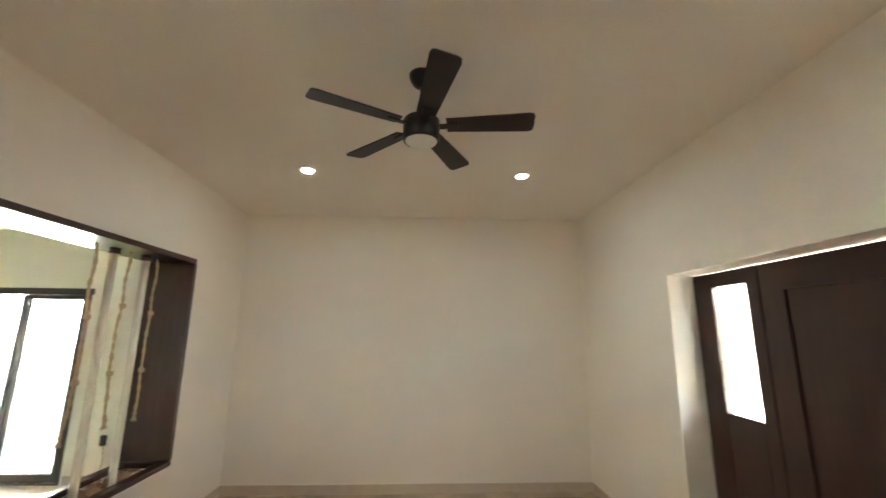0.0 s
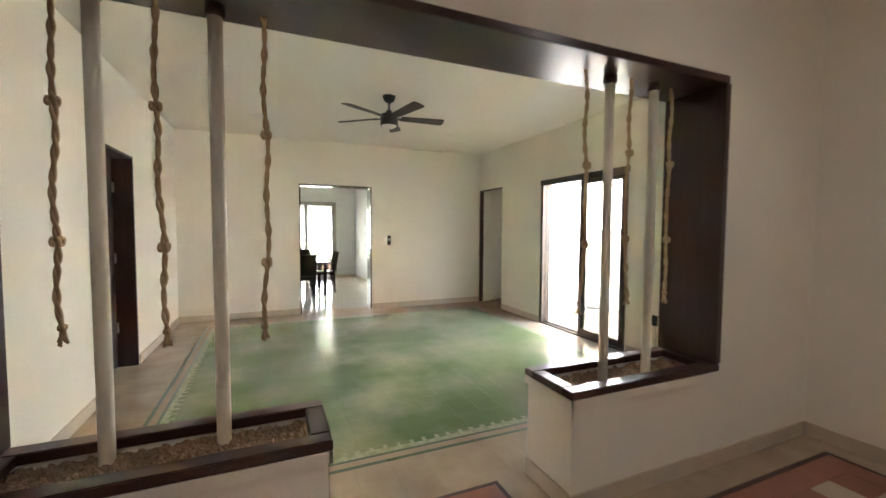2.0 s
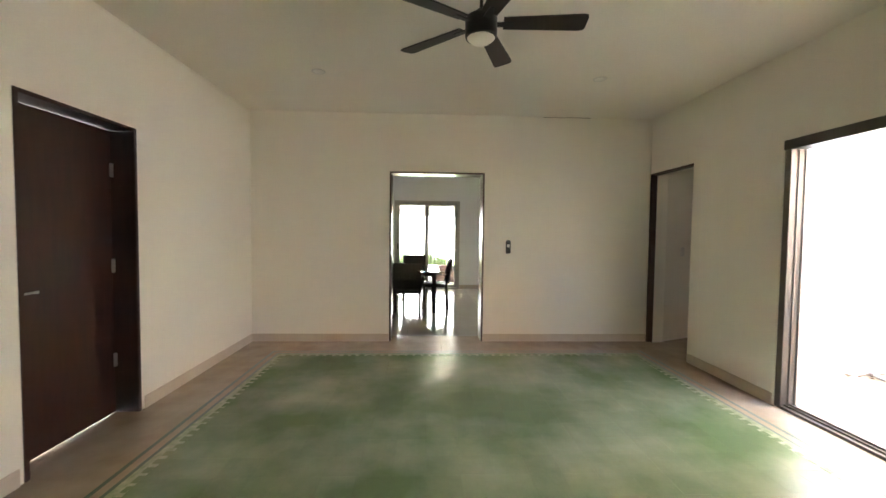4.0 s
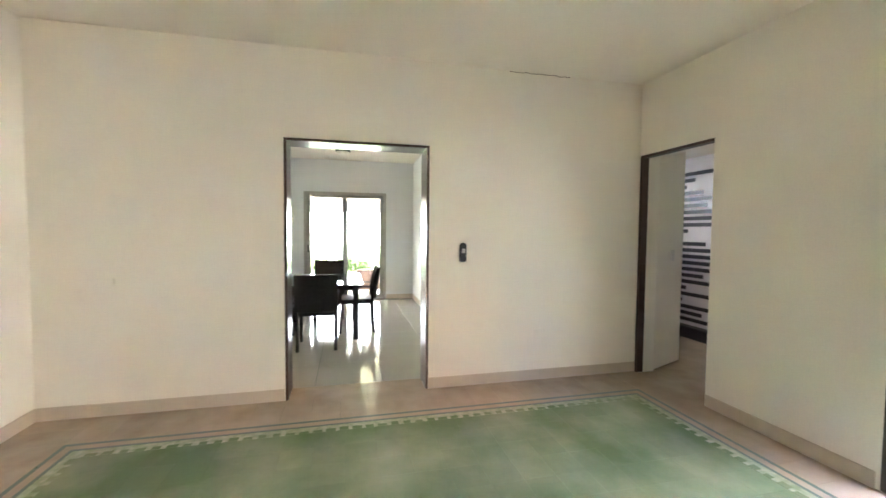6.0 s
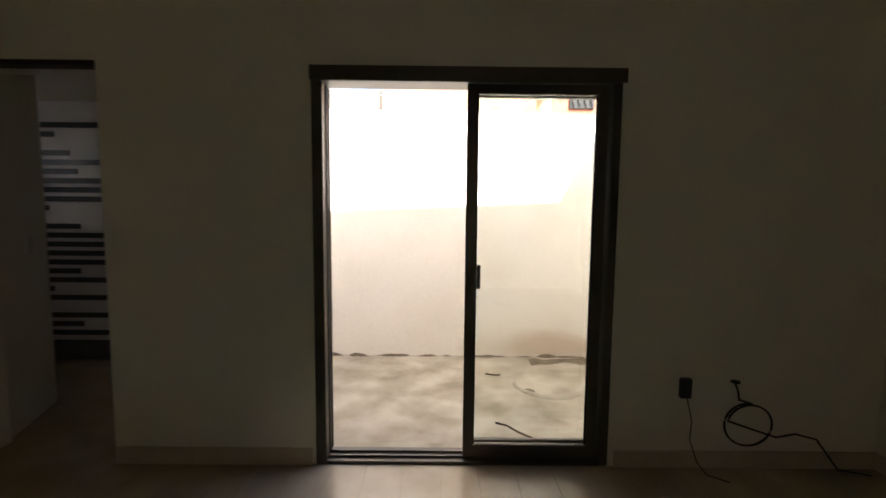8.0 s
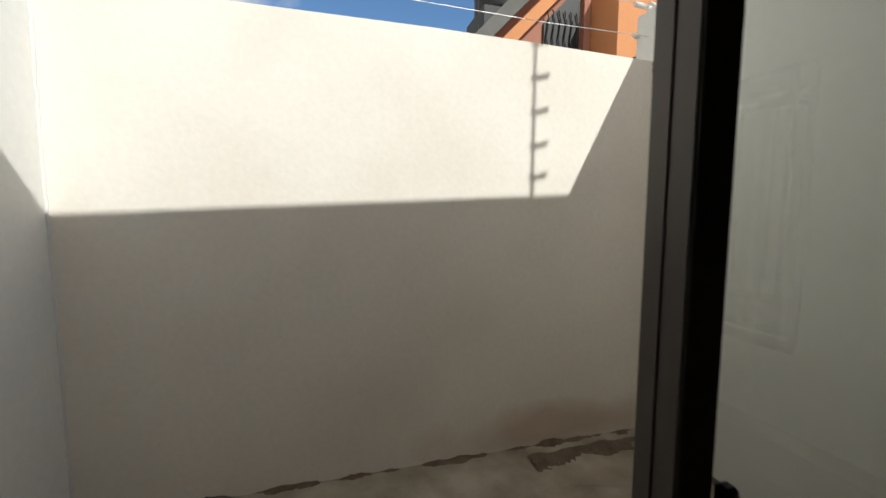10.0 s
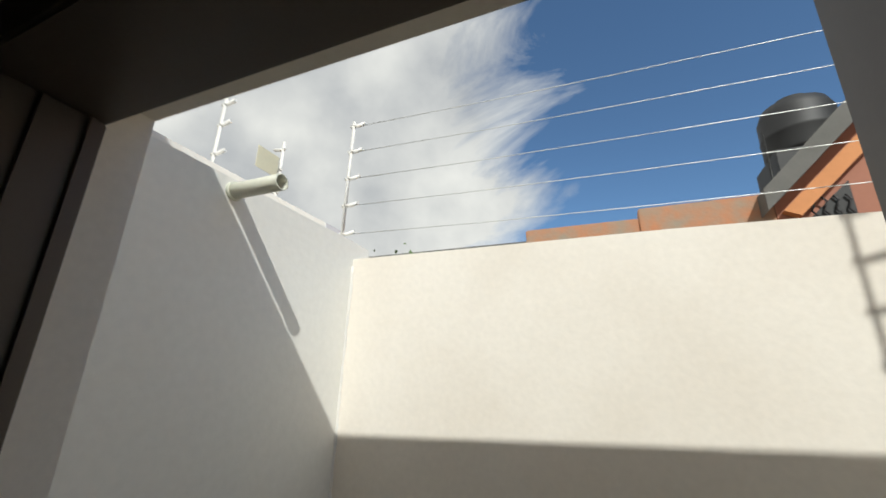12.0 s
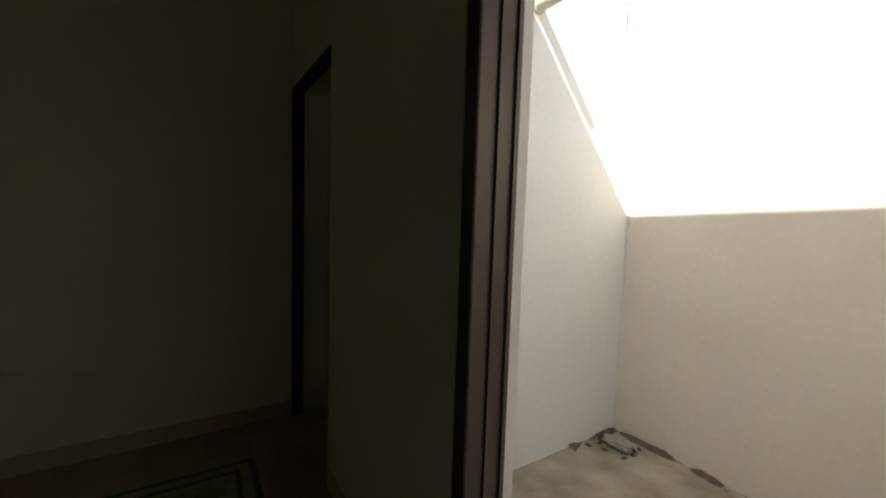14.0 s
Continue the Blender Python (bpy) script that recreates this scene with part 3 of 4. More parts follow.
fan(2.62, 2.46, GH, 2.60, 0.61, 13, "black five-bladed ceiling fan with an unlit white dome")


def downlight(x, y, z, lit, label):
    t = thing("downlight", (x, y, z), label, "ceiling light", "recessed downlights")
    bm = lathe([(0.047, -0.001), (0.047, -0.004), (0.06, -0.006), (0.062, -0.001)], (x, y, z))
    part("ring", bm, WHITE, t)
    part("lens", lathe([(0.0, -0.0085), (0.045, -0.0075), (0.046, -0.0065)], (x, y, z)), LAMP if lit else OPAL, t)
    if lit:
        lamp = new("downlight_beam", bpy.data.lights.new("downlight_beam", "SPOT"))
        lamp.data.energy, lamp.data.color = 0.15, (1.0, 0.93, 0.82)
        lamp.data.spot_size, lamp.data.spot_blend, lamp.data.shadow_soft_size = radians(125), 0.8, 0.04
        lamp.matrix_world = pose(x, y, z - 0.02)


for dx in (6.43, 8.26):
    for dy in (3.27, 0.62):
        downlight(dx, dy, EH, True, "small lit round downlight recessed in the ceiling")
for dx, dy in ((1.25, 1.15), (1.25, 3.76), (3.95, 1.15), (3.95, 3.76)):
    downlight(dx, dy, GH, False, "small unlit round downlight recessed in the ceiling")

# ---- sliding patio door ----
def slider_panel(parent, x0, x1, y, z0, z1, handle=False, st=0.055):
    p = part("panel", boxes((x0, x0 + st, y, y + 0.034, z0, z1), (x1 - st, x1, y, y + 0.034, z0, z1), (x0 + st, x1 - st, y, y + 0.034, z0, z0 + 0.07),
                            (x0 + st, x1 - st, y, y + 0.034, z1 - 0.05, z1), bevel=0.003), BRONZE, parent)
    g = part("pane", boxes((x0 + st - 0.005, x1 - st + 0.005, y + 0.014, y + 0.020, z0 + 0.065, z1 - 0.045)), GLASS, p)
    g.visible_shadow = False
    part("gasket", boxes((x0 + st, x0 + st + 0.007, y + 0.008, y + 0.026, z0 + 0.07, z1 - 0.05), (x1 - st - 0.007, x1 - st, y + 0.008, y + 0.026, z0 + 0.07, z1 - 0.05)), RUBBER, p)
    if handle:
        part("handle", boxes((x0 + st + 0.007, x0 + st + 0.027, y - 0.012, y + 0.008, 0.98, 1.11), bevel=0.004), BLACK, p, "small black pull handle")
    return p


sd = thing("sliding_door", (2.72, 5.05, 0), "bronze aluminium sliding patio door, one half slid open", "sliding door", "", "structure")
part("head_rail", boxes((1.905, 3.545, 4.985, 5.128, 2.055, 2.135), bevel=0.004), BRONZE, sd)
part("jamb", boxes((1.916, 1.972, 4.99, 5.125, 0.0, 2.054), bevel=0.003), BRONZE, sd)
part("jamb", boxes((3.478, 3.52, 4.99, 5.125, 0.0, 2.054), bevel=0.003), BRONZE, sd)
part("guide", boxes((1.973, 1.98, 5.048, 5.054, 0.03, 2.05), (1.973, 1.98, 5.102, 5.108, 0.03, 2.05)), BRONZE, sd)
part("sill_track", boxes((1.972, 3.478, 4.99, 5.125, -0.012, 0.018), (1.972, 3.478, 5.022, 5.027, 0.018, 0.032), (1.972, 3.478, 5.070, 5.075, 0.018, 0.032)), BRONZE, sd)
slider_panel(sd, 2.742, 3.476, 5.062, 0.034, 2.052, st=0.038)
slider_panel(sd, 2.722, 3.460, 5.008, 0.034, 2.052, True)

# wall devices
def device(name, x, y, z, w, h, face, mat, label, category):
    t = thing(name, (x, y, z), label, category)
    if face == "x":
        part("plate", boxes((x + 0.001, x + 0.018, y - w / 2, y + w / 2, z - h / 2, z + h / 2), bevel=0.006), mat, t)
    else:
        part("plate", boxes((x - w / 2, x + w / 2, y - 0.03, y - 0.001, z - h / 2, z + h / 2), bevel=0.005), mat, t)
    return t


rem = device("remote_holder", 0.0, 3.178, 1.19, 0.062, 0.145, "x", BLACK, "black fan remote in a wall holder", "remote control")
part("rounded_cap", lathe([(0.0, 0.0), (0.030, 0.001), (0.030, 0.012), (0.026, 0.017), (0.0, 0.018)], (0, 0, 0)), BLACK, rem).matrix_basis = Matrix.Translation((0.002, 3.178, 1.258)) @ pose(0, 0, 0, 0, 90, 0)
part("button_pad", boxes((0.0185, 0.022, 3.163, 3.193, 1.195, 1.235), bevel=0.003), WHITE, rem, "pale button pad")
device("switch_plate", 0.0, 3.06, 1.185, 0.075, 0.115, "x", PAINT, "cream wall switch plate painted over", "light switch")
device("blank_plate", 0.0, 0.40, 0.995, 0.24, 0.055, "x", PAINT, "cream blank cover plate on the wall", "cover plate")
device("blank_plate", 0.0, 3.94, 0.436, 0.12, 0.075, "x", PAINT, "cream blank outlet cover low on the wall", "cover plate")
bs = thing("switch_plate", (-0.11, 5.5, 1.155), "cream wall switch plate beside the bathroom doorway", "light switch")
bsm = boxes((0.001, 0.012, -0.038, 0.038, -0.058, 0.058), bevel=0.004)
bmesh.ops.transform(bsm, matrix=pose(-0.11, 5.5, 1.155, 0, 0, 22.2), verts=bsm.verts)
part("plate", bsm, WHITE, bs)
crack = thing("ceiling_crack", (0.0, 3.75, GH), "thin dark crack between the wall and ceiling", "crack")
cr0 = random.Random(5)
part("gap", rod([(0.002, 3.60 + 0.026 * q, GH - 0.001 - 0.012 * cr0.random()) for q in range(24)], 0.0025, 5), DIRT, crack)
ad = device("plug_adapter", 3.92, GN, 0.455, 0.06, 0.11, "y", BLACK, "black adapter plugged into a wall socket", "plug adapter")
part("lead", rod([(3.93, GN - 0.02, 0.40), (3.955, GN - 0.03, 0.28), (3.95, GN - 0.03, 0.17), (3.99, GN - 0.04, 0.05), (4.02, GN - 0.08, 0.006), (4.1, GN - 0.14, 0.006)], 0.003, 6), CABLE, ad)
cab = thing("cable", (4.19, GN, 0.4), "black cable coiled below a wall outlet", "cable")
loop = [(4.19, GN - 0.004, 0.49), (4.195, GN - 0.03, 0.45), (4.20, GN - 0.035, 0.40)]
for i in range(34):
    a = radians(80 + i * 13.5)
    loop.append((4.25 + 0.125 * math.cos(a), GN - 0.035 - 0.0007 * i, 0.265 + 0.115 * math.sin(a)))
loop += [(4.40, GN - 0.05, 0.20), (4.50, GN - 0.05, 0.22), (4.62, GN - 0.05, 0.19), (4.75, GN - 0.05, 0.02), (4.9, GN - 0.08, 0.008)]
part("lead", rod(loop, 0.0055, 7), CABLE, cab)
part("wall_gland", lathe([(0.012, 0.0), (0.022, 0.002), (0.022, 0.012), (0.012, 0.014)], (4.19, GN - 0.014, 0.485)), BLACK, cab)

# ---- bathroom tile strips ----
bw = bpy.data.objects["wall_bath_far"]
STRIP_REACH = (2, 0.4, 0.1, 0.7, 2, 0.85, 2, 2, 2, 0.2, 0, 0.85, 2, 2, 2, 2, 0.8, 2, 0.2, 2, 0.06, 2, 0.8, 2)
for i, reach in enumerate(STRIP_REACH):
    if reach:
        z = 2.21 - 0.0855 * i
        part("tile_strip", boxes((-1.55, -1.20 + 0.44 * reach if reach < 1 else 0.35, 6.690, 6.6995, z - 0.05, z), bevel=0.003), NAVY, bw)
structure("bath_counter", boxes((-1.58, 0.3, 6.55, 6.69, 0.0, 0.15), bevel=0.01), DARKPANEL, "dark low plinth against the bathroom wall", "plinth")

# ---- dining room ----
def dining_chair(x, y, turn):
    t = thing("dining_chair", (0, 0, 0), "black woven wicker dining chair with a straight back", "chair", "chairs round the dining table")
    for sx in (-0.21, 0.21):
        part("leg", rod([(sx, -0.22, 0.0), (sx, -0.19, 0.42), (sx, -0.215, 0.44)], 0.019, 8), WICKER, t)
        part("leg", rod([(sx, 0.23, 0.0), (sx, 0.2, 0.44), (sx, 0.22, 0.65), (sx, 0.28, 0.875)], 0.019, 8), WICKER, t)
    for sx in (-0.235, 0.235):
        part("armrest", rod([(sx, 0.235, 0.63), (sx, 0.0, 0.64), (sx, -0.19, 0.635), (sx, -0.215, 0.60), (sx, -0.21, 0.43)], 0.013, 8), WICKER, t)
    part("seat", boxes((-0.235, 0.235, -0.235, 0.215, 0.40, 0.46), bevel=0.015), WICKER, t)
    bm = bmesh.new()
    rows = [(0.225, 0.47), (0.235, 0.62), (0.26, 0.76), (0.285, 0.885)]
    for (y0, z0), (y1, z1) in zip(rows, rows[1:]):
        v = [bm.verts.new(p) for p in ((-0.235, y0, z0), (0.235, y0, z0), (0.235, y1, z1), (-0.235, y1, z1), (-0.235, y0 + 0.03, z0), (0.235, y0 + 0.03, z0), (0.235, y1 + 0.03, z1), (-0.235, y1 + 0.03, z1))]
        for f in ((0, 1, 2, 3), (7, 6, 5, 4), (0, 4, 5, 1), (1, 5, 6, 2), (2, 6, 7, 3), (3, 7, 4, 0)):
            bm.faces.new([v[i] for i in f])
    part("backrest", bm, WICKER, t)
    part("apron", boxes((-0.2, 0.2, -0.2, -0.18, 0.33, 0.40)), WICKER, t)
    t.matrix_basis = pose(x, y, 0, 0, 0, turn)
    return t


first = dining_chair(-1.56, 1.84, -90)
for x, y, turn in ((-2.28, 2.31, 0), (-2.3, 1.27, 180), (-3.2, 1.9, 90)):
    copy_thing(first, pose(x, y, 0, 0, 0, turn))
table = thing("dining_table", (-2.35, 1.84, 0), "dark dining table with a glass top", "table")
for x in (-1.77, -2.93):
    for y in (1.42, 2.29):
        part("leg", boxes((x - 0.032, x + 0.032, y - 0.032, y + 0.032, 0, 0.70), bevel=0.006), WICKER, table)
part("apron", boxes((-2.95, -1.75, 1.39, 1.42, 0.63, 0.70), (-2.95, -1.75, 2.29, 2.32, 0.63, 0.70), (-1.78, -1.75, 1.42, 2.29, 0.63, 0.70), (-2.95, -2.92, 1.42, 2.29, 0.63, 0.70)), WICKER, table)
part("tabletop", boxes((-3.03, -1.67, 1.33, 2.38, 0.703, 0.713), bevel=0.002), plain("smoked_glass", (0.30, 0.42, 0.38), 0.03, 0, 0.6), table, "tinted glass tabletop")

PALE_FRAME = material("pale_aluminium", (0.45, 0.43, 0.40), 0.4, metal=0.3, scale=4, fine=100, bump=0.02)
gd = thing("garden_door", (DX, 2.0, 0), "pale aluminium sliding door to the garden", "sliding door", "", "structure")
part("frame", boxes((DX - 0.09, DX + 0.01, 1.38, 1.43, 0, 2.13), (DX - 0.09, DX + 0.01, 2.90, 2.95, 0, 2.13), (DX - 0.09, DX + 0.01, 1.43, 2.90, 2.08, 2.13), (DX - 0.09, DX + 0.01, 1.43, 2.90, -0.01, 0.03)), PALE_FRAME, gd)
for a, b, xx in ((1.43, 2.20, -0.02), (2.10, 2.90, -0.055)):
    p = part("panel", boxes((DX + xx - 0.03, DX + xx, a, a + 0.07, 0.03, 2.08), (DX + xx - 0.03, DX + xx, b - 0.07, b, 0.03, 2.08), (DX + xx - 0.03, DX + xx, a + 0.07, b - 0.07, 0.03, 0.09), (DX + xx - 0.03, DX + xx, a + 0.07, b - 0.07, 2.02, 2.08)), PALE_FRAME, gd)
    g = part("pane", boxes((DX + xx - 0.017, DX + xx - 0.012, a + 0.065, b - 0.065, 0.085, 2.025)), GLASS, p)
    g.visible_shadow = False
part("handle", boxes((DX - 0.018, DX + 0.02, 1.445, 1.47, 0.95, 1.10), bevel=0.004), BLACK, gd, "small dark pull handle")
cl = thing("ceiling_lamp", (-3.6, 2.12, DH), "round flush ceiling lamp with a dark rim", "ceiling light")
part("base", lathe([(0.115, -0.05), (0.125, -0.045), (0.125, -0.001)], (-3.6, 2.12, DH)), BLACK, cl)
part("shade", lathe([(0.0, -0.10), (0.06, -0.092), (0.1, -0.07), (0.113, -0.051)], (-3.6, 2.12, DH)), OPAL, cl, "white opal shade")

# garden beyond the dining room
structure("terrace", boxes((-9.2, DX - 0.2, -4, 8, -0.155, -0.06)), CONCRETE, "pale concrete terrace by the garden door", "pavement")
# slab drawn out deep to dim the dining room; both posts are added, unseen
structure("terrace_roof", boxes((-9.0, DX - 0.2, -2, 6, 2.5, 2.7), (-9.0, -8.75, -2, -1.75, -0.16, 2.5), (-9.0, -8.75, 5.75, 6, -0.16, 2.5)), PAINT, "white terrace roof slab", "roof")
structure("terrace_beam", boxes((-9.0, -8.76, -1.75, 5.75, 1.92, 2.5)), WEATHERED_BEAM, "plain beam along the terrace edge", "beam")
lawn = structure("lawn", boxes((-16, -9.2, -8, 12, -0.155, -0.08)), GRASS, "green lawn in bright sun", "lawn")
structure("garden_wall", boxes((-16.2, -16, -8, 12, -0.16, 2.3)), STUCCO, "white garden wall", "wall")
low = thing("low_wall", (-6.6, 2.9, -0.06), "low brown garden wall beside the terrace", "garden wall")
part("body", boxes((-6.75, -6.5, 2.42, 5.0, -0.06, 0.42), bevel=0.01), BROWN, low)


def shrub(x, y, h, seed, wide=0.6):
    r = random.Random(seed)
    t = thing("shrub", (x, y, -0.1), "leafy green garden shrub in sunlight", "shrub", "garden shrubs")
    stems, crown = bmesh.new(), bmesh.new()
    for i in range(7):
        a = r.random() * 6.28
        tip = Vector((x + wide * 0.7 * math.cos(a) * r.random(), y + wide * 0.7 * math.sin(a) * r.random(), h * r.uniform(0.5, 0.9)))
        tube(stems, [(x, y, -0.1), ((x + tip.x) / 2, (y + tip.y) / 2, tip.z * 0.6), tip], 0.015, 5)
        for _ in range(90):
            c = tip + Vector((r.gauss(0, wide * 0.33), r.gauss(0, wide * 0.33), r.gauss(0, h * 0.16)))
            d = Vector((r.gauss(0, 1), r.gauss(0, 1), r.gauss(0.3, 0.8))).normalized()
            s = d.orthogonal().normalized()
            ln = r.uniform(0.05, 0.1)
            crown.faces.new([crown.verts.new(p) for p in (c, c + d * ln * 0.5 + s * ln * 0.3, c + d * ln, c + d * ln * 0.5 - s * ln * 0.3)])
    part("stems", stems, BROWN, t)
    part("leaves", crown, LEAF, t)


for i, (x, y, h) in enumerate(((-10.5, 1.2, 0.7), (-11.3, 2.3, 0.9), (-12.2, 3.4, 0.8), (-10.8, 3.9, 0.7), (-13.5, 0.5, 1.2), (-14, 4.2, 1.3), (-8.4, 1.25, 0.55), (-8.35, 1.9, 0.6), (-8.4, 2.6, 0.5))):
    shrub(x, y, h, i)

# ---- patio ----
structure("patio_floor", boxes((YW, YE, 5.21, YN, -0.155, YF)), CONCRETE, "stained rough concrete patio floor", "floor")
structure("patio_sill", boxes((1.915, 3.52, 5.126, 5.21, -0.019, -0.004)), CONCRETE, "concrete door sill", "sill")
structure("patio_wall_west", prism([(5.21, -0.15), (6.96, -0.15), (6.96, 2.48), (6.72, 2.488), (5.21, 2.49)], "x", 1.04, YW), STUCCO_COOL, "pale stucco boundary wall", "wall")
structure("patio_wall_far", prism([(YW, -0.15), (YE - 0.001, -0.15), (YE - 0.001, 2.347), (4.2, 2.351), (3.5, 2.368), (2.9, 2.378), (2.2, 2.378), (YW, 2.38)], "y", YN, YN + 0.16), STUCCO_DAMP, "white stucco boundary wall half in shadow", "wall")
structure("patio_wall_east", boxes((YE, YE + 0.2, 5.21, YN + 0.18, -0.15, 2.69)), STUCCO_COOL, "pale stucco side wall", "wall")
structure("roof_parapet", prism([(-0.25, 3.081), (9.6, 3.081), (9.6, 3.56), (4.69, 3.305), (2.1, 3.18), (-0.25, 3.1)], "y", 5.0, 5.21), STUCCO, "plain stucco parapet of the house", "wall")
structure("parapet_end", boxes((YE + 0.2, DW, 5.212, 5.4, -0.15, 2.69)), STUCCO_COOL, "plain stucco pier beside the patio", "wall")
chip = thing("plaster_patch", (YE, YN, 2.2), "rough unpainted mortar patch in the wall corner", "plaster patch")
cr = random.Random(11)
cb = bmesh.new()
lump = []
for i in range(25):
    u = i / 24
    z = 2.343 - 0.33 * u
    ring_r = 0.03 * (1.15 - u) + cr.uniform(-0.006, 0.006)
    lump.append([cb.verts.new((YE + 0.004 - (ring_r + cr.uniform(0, 0.006)) * math.sin(a), YN + 0.004 - (ring_r * 1.3 + cr.uniform(0, 0.006)) * math.cos(a), z)) for a in (-0.25, 0.2, 0.6, 1.0, 1.4, 1.8)])
for a, b in zip(lump, lump[1:]):
    for q in range(5):
        cb.faces.new((a[q], a[q + 1], b[q + 1], b[q]))
cb.faces.new(lump[0])
part("mortar", cb, MORTAR, chip)
# dirt gathered along the foot of the walls
def dirt(name, start, along, into, length, width, seed):
    """A low bank of soil with a ragged edge: from start, running along the wall and thinning into the yard."""
    bm = bmesh.new()
    a, w = Vector(along), Vector(into)
    n, m = int(length / 0.02), 18
    grid = []
    for i in range(n + 1):
        row = []
        for j in range(m + 1):
            p = Vector(start) + a * (length * i / n) + w * (width * j / m)
            fall = 1 - j / m
            big = noise.noise((p.x * 3.1, p.y * 3.1, seed)) + 0.6 * noise.noise((p.x * 8.0, p.y * 8.0, seed + 3))
            grain = noise.noise((p.x * 40, p.y * 40, seed + 7))
            row.append(bm.verts.new((p.x, p.y, YF + 0.030 * fall ** 1.8 - 0.021 + 0.030 * big * (0.3 + fall) + 0.009 * grain)))
        grid.append(row)
    for i in range(n):
        for j in range(m):
            bm.faces.new((grid[i][j], grid[i + 1][j], grid[i + 1][j + 1], grid[i][j + 1])).smooth = True
    tagged(part(name, bm, DIRT), "dark damp soil along the foot of the wall", "dirt", "", "stuff")


dirt("wall_foot_dirt", (YW + 0.005, YN - 0.003, YF), (1, 0, 0), (0, -1, 0), YE - YW - 0.01, 0.11, 1)
dirt("wall_foot_dirt", (YE - 0.003, 5.45, YF), (0, 1, 0), (-1, 0, 0), YN - 5.46, 0.11, 3)
dirt("wall_foot_dirt", (YW + 0.003, YN - 0.45, YF), (0, 1, 0), (1, 0, 0), 0.44, 0.12, 4)
dirt("wall_foot_dirt", (3.45, YN - 0.10, YF), (1, 0, 0), (0, -1, 0), YE - 3.55, 0.24, 9)
debris = thing("debris", (1.36, 6.62, YF), "small crumpled grey rag and leaves in the wall corner", "debris")
dr = random.Random(21)
db = bmesh.new()
bmesh.ops.create_icosphere(db, subdivisions=3, radius=0.075)
for v in db.verts:
    k = 1 + 0.55 * noise.noise(v.co * 22) + 0.3 * noise.noise(v.co * 55)
    v.co = Vector((1.36 + v.co.x * k * 1.3, 6.64 + v.co.y * k * 0.8, YF + 0.022 + v.co.z * k * 0.36))
part("rag", db, MORTAR, debris)
leafbits = bmesh.new()
for q in range(26):
    c = Vector((1.36 + dr.gauss(0, 0.11), 6.60 + dr.gauss(0, 0.06), YF + 0.012 + 0.02 * dr.random()))
    d = Vector((dr.gauss(0, 1), dr.gauss(0, 1), dr.gauss(0, 0.2))).normalized()
    sd_ = d.orthogonal().normalized()
    leafbits.faces.new([leafbits.verts.new(p) for p in (c - d * 0.025, c + sd_ * 0.011, c + d * 0.025, c - sd_ * 0.011)])
tagged(part("dry_leaf", leafbits, BROWN, debris), "", "", "", "stuff")
basin = thing("floor_drain", (3.30, 5.98, YF), "shallow cement drain basin in the patio floor", "drain")
dish = bmesh.new()
rows_ = []
for q in range(8):
    u = q / 7
    row = []
    for k in range(36):
        a = 2 * math.pi * k / 36
        rx, ry = 0.34 + 0.04 * math.sin(2 * a + 0.6), 0.30 + 0.03 * math.cos(3 * a)
        h = 0.002 + 0.030 * math.exp(-((u - 0.82) / 0.10) ** 2) + 0.004 * noise.noise((math.cos(a) * 3, math.sin(a) * 3, u * 4))
        row.append(dish.verts.new((3.56 + rx * u * math.cos(a) - 0.2 * (1 - u), 6.14 + ry * u * math.sin(a) - 0.12 * (1 - u), YF + (h if u < 0.99 else -0.004))))
    rows_.append(row)
for a, b in zip(rows_, rows_[1:]):
    for k in range(36):
        dish.faces.new((a[k], a[(k + 1) % 36], b[(k + 1) % 36], b[k])).smooth = True
bmesh.ops.remove_doubles(dish, verts=rows_[0], dist=0.001)
part("surround", dish, CONCRETE, basin)
part("outlet", lathe([(0.028, 0.002), (0.045, 0.004), (0.05, 0.001)], (3.30, 5.98, YF + 0.004)), DIRT, basin, "dark drain hole")
stick = thing("stick", (3.08, 5.4, YF), "thin dry stick lying on the patio", "stick", "fallen sticks")
part("twig", rod([(2.97, 5.48, YF + 0.008), (3.04, 5.44, YF + 0.012), (3.1, 5.36, YF + 0.01), (3.2, 5.27, YF + 0.008)], 0.007, 6), DIRT, stick)
stick2 = thing("stick", (3.05, 6.3, YF), "thin dry stick lying on the patio", "stick", "fallen sticks")
part("twig", rod([(3.0, 6.33, YF + 0.007), (3.06, 6.30, YF + 0.01), (3.12, 6.31, YF + 0.007)], 0.006, 6), DIRT, stick2)
bead = thing("plaster_bead", (YW, YN, 0), "uneven white plaster bead along the wall corner", "plaster bead")
br = random.Random(8)
part("filler", rod([(YW + 0.002 + br.uniform(-0.004, 0.004), YN - 0.002 + br.uniform(-0.003, 0.003), YF + 0.05 + 2.3 * q / 60) for q in range(61)], 0.009, 6), WHITE, bead)
# rain spout
sp = thing("rain_spout", (YW, 5.925, 2.43), "grey green plastic rain spout through the wall", "drain pipe")
bm = bmesh.new()
ends = []
for x in (YW - 0.02, 1.46):
    ends.append([[bm.verts.new((x, 5.925 + r * math.cos(k * math.pi / 10), 2.435 + r * math.sin(k * math.pi / 10))) for k in range(20)] for r in (0.034, 0.029)])
